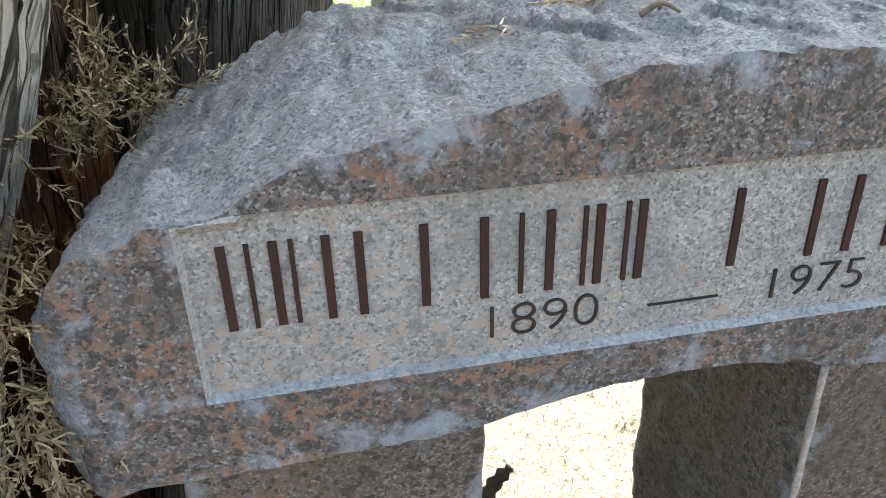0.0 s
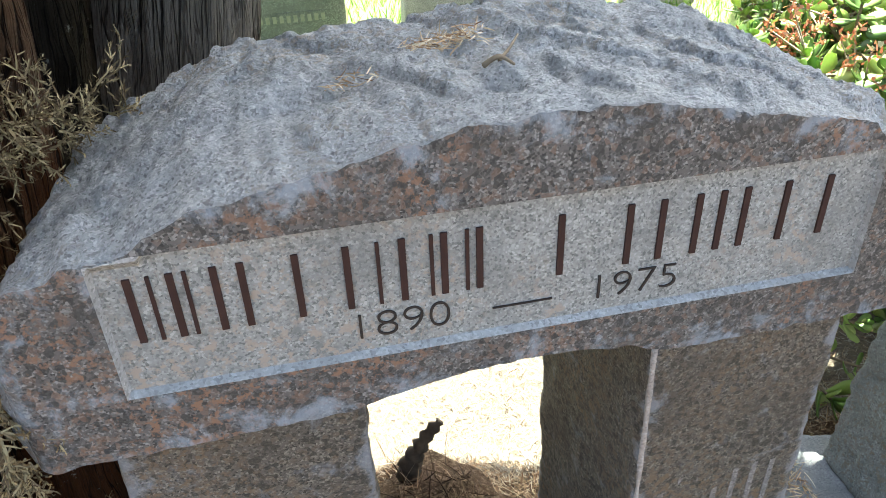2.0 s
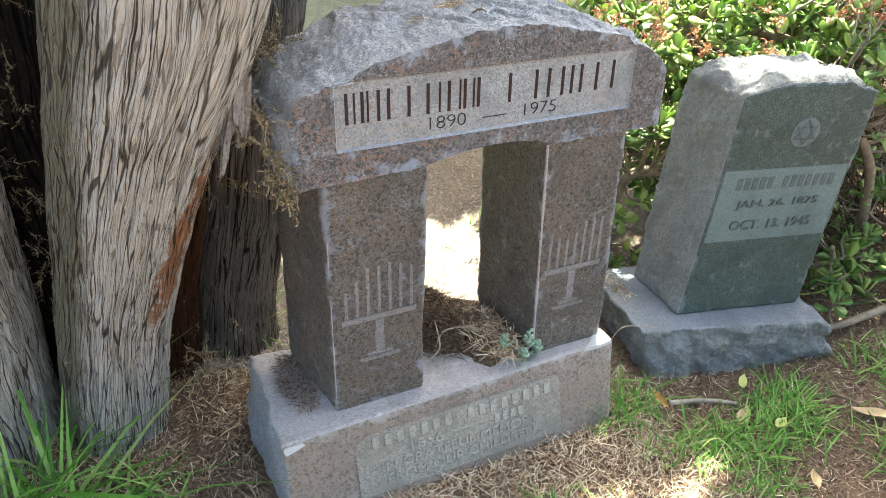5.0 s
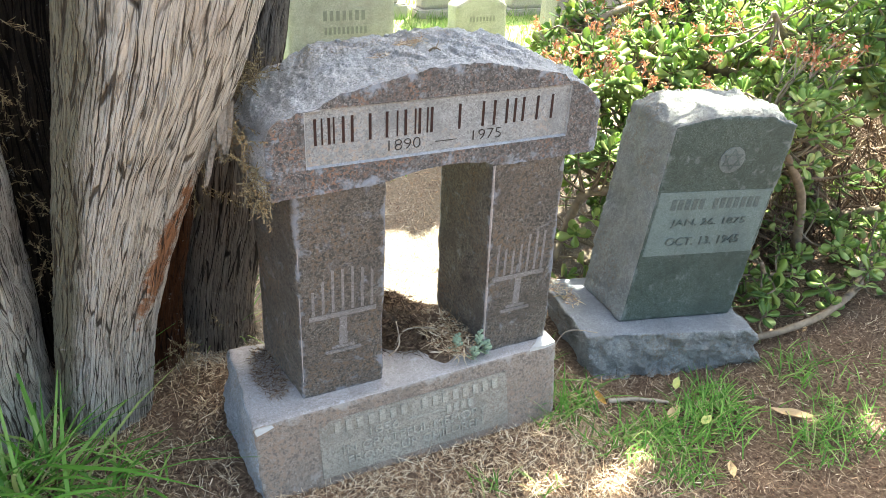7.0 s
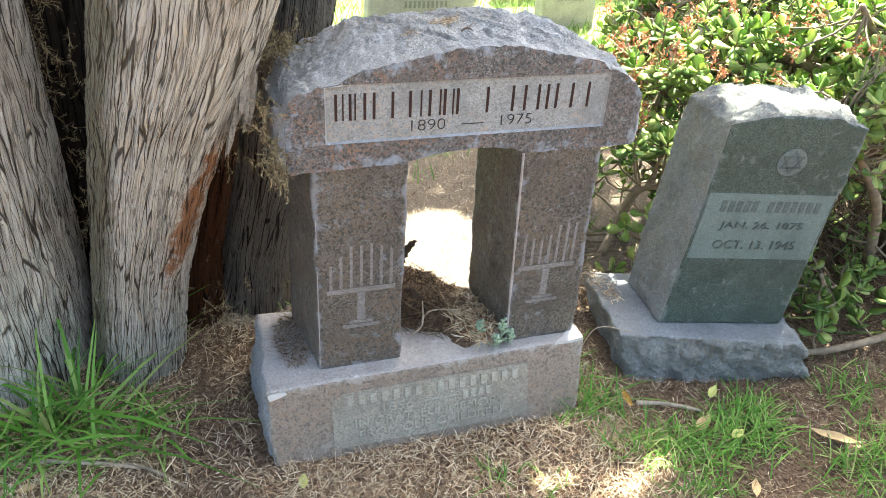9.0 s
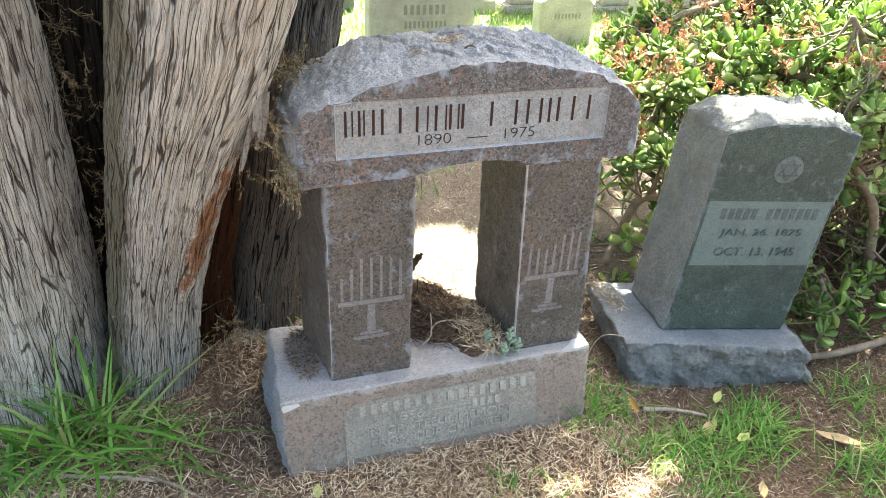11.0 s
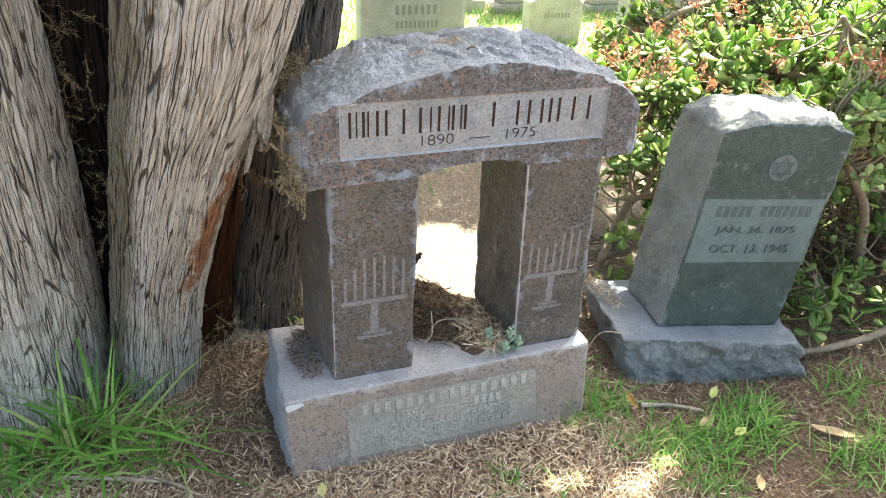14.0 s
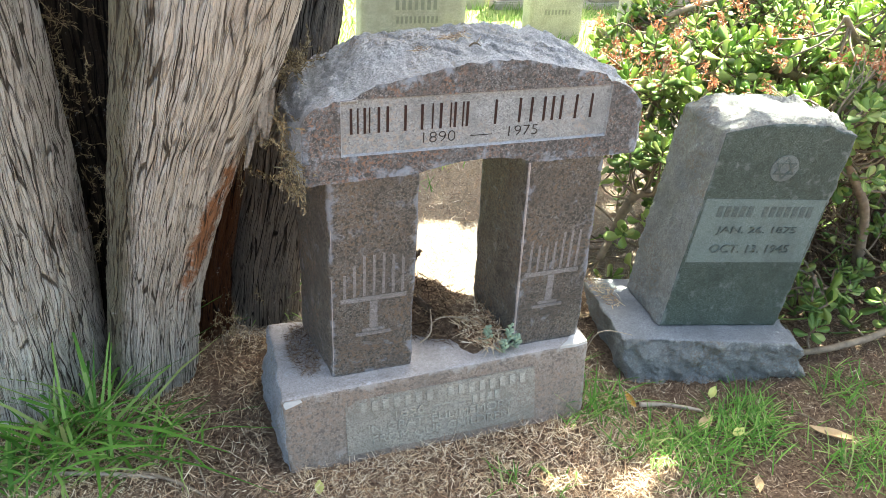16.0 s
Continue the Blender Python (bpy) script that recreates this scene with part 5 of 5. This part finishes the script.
# peeling strips of bark round the hollow
def bark_flake(at, turn, length, width, curl, lean):
    """A ragged curled strip of bark with some thickness, hanging down from where it holds."""
    verts, faces = [], []
    rows, cols = 16, 5
    for i in range(rows + 1):
        t = i / rows
        wd = width * (0.55 + 0.6 * math.sin(math.pi * (0.15 + 0.75 * t))) * (1 + 0.35 * noise.noise(Vector((at[0] * 50, t * 7, 1))))
        if t > 0.85:
            wd *= 1 - 3.5 * (t - 0.85)
        for side in (0, 1):
            for k in range(cols + 1):
                q = k / cols - 0.5
                jag = 0.12 * length * (t > 0.7) * noise.noise(Vector((q * 9 + at[2] * 40, t * 2, at[0] * 30)))
                a = curl * q * 2
                verts.append((wd * math.sin(a) / max(curl, 0.2) * 0.5, -0.35 * wd * math.cos(a) - lean * length * t * t + 0.004 * side + 0.003 * noise.noise(Vector((q * 6, t * 12, at[0] * 70))), -length * t + jag))
    n_ = cols + 1
    for i in range(rows):
        for side in (0, 1):
            for k in range(cols):
                a = (2 * i + side) * n_ + k
                f = (a, a + 1, a + 1 + 2 * n_, a + 2 * n_)
                faces.append(f if side else f[::-1])
        for k in (0, cols):
            a, b = 2 * i * n_ + k, (2 * i + 1) * n_ + k
            f = (a, b, b + 2 * n_, a + 2 * n_)
            faces.append(f if k else f[::-1])
    ob = mesh_ob("bark_flake", verts, faces, LOOSE, None, True)
    ob.data.transform(pose(*at, *turn))
    tagged(attach(ob, tree), "ragged peeling strip of grey bark")


shred = random.Random(4)
for k in range(13):
    zt = shred.uniform(0.79, 0.90)
    at = (-0.40 - 0.45 * (0.86 - zt) + shred.uniform(-0.012, 0.012), shred.uniform(0.05, 0.085), zt)
    turn, length, width, curl, lean = (0, shred.uniform(8, 24), shred.uniform(-30, 30)), shred.uniform(0.045, 0.11), shred.uniform(0.006, 0.016), shred.uniform(0.8, 1.3), shred.uniform(0.02, 0.25)
    bark_flake(at, turn, length, width, curl, lean)

# ---------------------------------------------------------------- small single things


def blade_leaf(name, at, yaw, length, width, curl, mat, label, tilt=0.0):
    verts, faces = [], []
    for i in range(9):
        t = i / 8
        w = width * math.sin(math.pi * min(1, t * 0.96 + 0.03)) ** 0.8
        for s in (-1, -0.5, 0, 0.5, 1):
            verts.append((length * (t - 0.5), w * s / 2, curl * (s * s) * width + 0.15 * length * (t - 0.5) ** 2 + 0.002 * math.sin(9 * t + 3 * s)))
    for i in range(8):
        for s in range(4):
            a = i * 5 + s
            faces.append((a, a + 1, a + 6, a + 5))
    top = len(verts)
    verts += [(x_, y_, z_ - 0.0008) for x_, y_, z_ in verts[:top]]
    faces += [tuple(j + top for j in f_[::-1]) for f_ in faces[:]]
    ob = mesh_ob(name, verts, faces, mat, None, True)
    ob.matrix_basis = pose(at[0], at[1], ground_z(at[0], at[1]) + at[2], tilt, 0, yaw)
    return tagged(ob, label, "leaf", "fallen leaves")


blade_leaf("fallen_leaf", (0.597, -0.195, 0.012), 30, 0.075, 0.028, 0.25, DEAD_LEAF, "curled tan fallen leaf on the grass")
blade_leaf("fallen_leaf", (0.885, -0.32, 0.014), -38, 0.11, 0.030, 0.3, DEAD_LEAF, "long curled tan fallen leaf on the soil")
blade_leaf("fallen_leaf", (0.595, -0.40, 0.010), 55, 0.05, 0.020, 0.3, DEAD_LEAF, "small tan fallen leaf on the soil")
blade_leaf("fallen_leaf", (0.275, -0.05, 0.03), 8, 0.05, 0.018, 0.2, DEAD_LEAF, "tan fallen leaf beside the base")
blade_leaf("fallen_leaf", (-0.371, -0.135, 0.010), 80, 0.040, 0.020, 0.1, YELLOW_LEAF, "small yellow-green fallen leaf on the litter")
blade_leaf("fallen_leaf", (0.655, -0.25, 0.022), 20, 0.045, 0.022, 0.1, YELLOW_LEAF, "pale yellow-green fallen leaf on the grass")
blade_leaf("fallen_leaf", (0.69, -0.10, 0.02), 40, 0.055, 0.020, 0.15, YELLOW_LEAF, "pale green fallen leaf beside the headstone")
blade_leaf("fallen_leaf", (0.445, -0.085, 0.035), 85, 0.06, 0.016, 0.3, ORANGE_LEAF, "upright orange fallen leaf in the grass", -50)
blade_leaf("fallen_leaf", (-0.92, -0.02, 0.008), 15, 0.035, 0.02, 0.2, DEAD_LEAF, "brown fallen leaf on the litter")


def stick(name, pts_, r0, r1, mat, label, n_=14, sides=7):
    r0 = np.broadcast_to(r0, n_)
    v, f = tube(spline(pts_, n_), np.maximum(r0 + np.linspace(0, r1 - r0[0] if r1 > 0 else r1, n_), 0.0008), sides, float(r0[0]) * 3000, 0.4)
    return tagged(mesh_ob(name, v, f, mat, None, True), label, "stick", "fallen sticks")


def g(x_, y_, h_=0.006):
    return (x_, y_, ground_z(x_, y_) + h_)


stick("stick", [g(0.475, -0.085, 0.014), g(0.55, -0.105, 0.016), g(0.625, -0.148, 0.010)], 0.006, 0.004, TWIG, "short weathered grey stick on the ground")
stick("stick", [g(-0.92, 0.055), g(-0.81, 0.02, 0.01), g(-0.70, -0.015)], 0.006, 0.004, TWIG, "pale split stick lying by the tree")
stick("stick", [g(-0.78, 0.03), g(-0.68, -0.03, 0.012), g(-0.60, -0.10)], 0.005, 0.003, BRANCH, "thin brown stick on the litter")
stick("stick", [g(-0.65, 0.12, 0.005), g(-0.62, 0.0, 0.02), g(-0.60, -0.09)], 0.003, 0.002, BRANCH, "thin upright brown stem on the litter")
stick("stick", [g(0.86, -0.20), g(0.88, -0.28, 0.02), g(0.87, -0.34)], 0.002, 0.0015, BRANCH, "thin brown twig on the soil")
stick("twig", [(0.005, 0.085, lintel_top(0.005, 0.085) + 0.001), (0.018, 0.10, lintel_top(0.018, 0.10) + 0.006), (0.03, 0.12, lintel_top(0.03, 0.12) + 0.010)], 0.0014, 0.0008, BRANCH, "dry twig lying on the lintel")
stick("twig", [(-0.006, 0.088, lintel_top(-0.006, 0.088) + 0.001), (0.004, 0.082, lintel_top(0.004, 0.082) + 0.003), (0.014, 0.076, lintel_top(0.014, 0.076) + 0.001)], 0.0022, 0.001, BRANCH, "small dry twig lying on the lintel")
stick("dry_stem", [(0.345, 0.0, 0.02), (0.35, -0.02, 0.10), (0.33, -0.05, 0.135), (0.29, -0.075, 0.14)], 0.0016, 0.001, TWIG, "pale dry stem leaning on the base")
stick("dry_stem", [(0.36, 0.05, 0.02), (0.37, 0.04, 0.12), (0.40, 0.03, 0.17), (0.47, 0.0, 0.165)], 0.0016, 0.001, TWIG, "pale dry stem between the stones")
stick("rotten_stub", [(-0.055, 0.325, 0.15), (-0.052, 0.328, 0.215), (-0.03, 0.335, 0.255), (0.0, 0.342, 0.288)], (0.022 + np.array([0, 3, -3, 2, -4, 3, -2, 4, -3, 3, -4, 2, -3, 1, -2, 2, -3, 0]) * 0.0011), -0.015, STUMP, "dark rotten stub standing in the mound", 18, 10)
stick("rotten_stub", [(-0.035, 0.15, 0.185), (-0.03, 0.17, 0.21), (-0.05, 0.22, 0.225)], 0.016, 0.010, STUMP, "dark rotten root in the mound", 10, 8)
stick("root", [(-0.06, 0.10, 0.187), (-0.02, 0.13, 0.215), (0.05, 0.12, 0.21), (0.115, 0.07, 0.20)], 0.0025, 0.0015, TWIG, "thin pale root on the mound")
stick("root", [(-0.08, 0.08, 0.19), (-0.05, 0.09, 0.21), (-0.03, 0.16, 0.225)], 0.002, 0.0015, TWIG, "thin pale root on the mound")

# a small succulent on the base
plant = world_thing("succulent", (0.13, 0.03, 0.19), "small blue-green succulent growing beside the pillar", "plant")
for sx, sy, sz, hh in ((0.122, 0.012, 0.188, 0.065), (0.138, 0.004, 0.188, 0.035), (0.100, -0.004, 0.188, 0.03), (0.072, 0.03, 0.193, 0.05)):
    verts, faces = [], []
    for k in range(14):
        a, t = k * 2.4, k / 14
        d = Vector((math.cos(a), math.sin(a), 0.6 + t)).normalized()
        upv = d.orthogonal()
        R = np.array(Matrix((d, upv.cross(d), upv)).transposed())
        o = len(verts)
        verts += ((LEAF_V * 0.019 * (1.2 - 0.6 * t)) @ R.T + np.array((sx, sy, sz + hh * t))).tolist()
        faces += [tuple(j + o for j in f_) for f_ in LEAF_F]
    attach(mesh_ob("shoot", verts, faces, SUCC, None, True), plant)
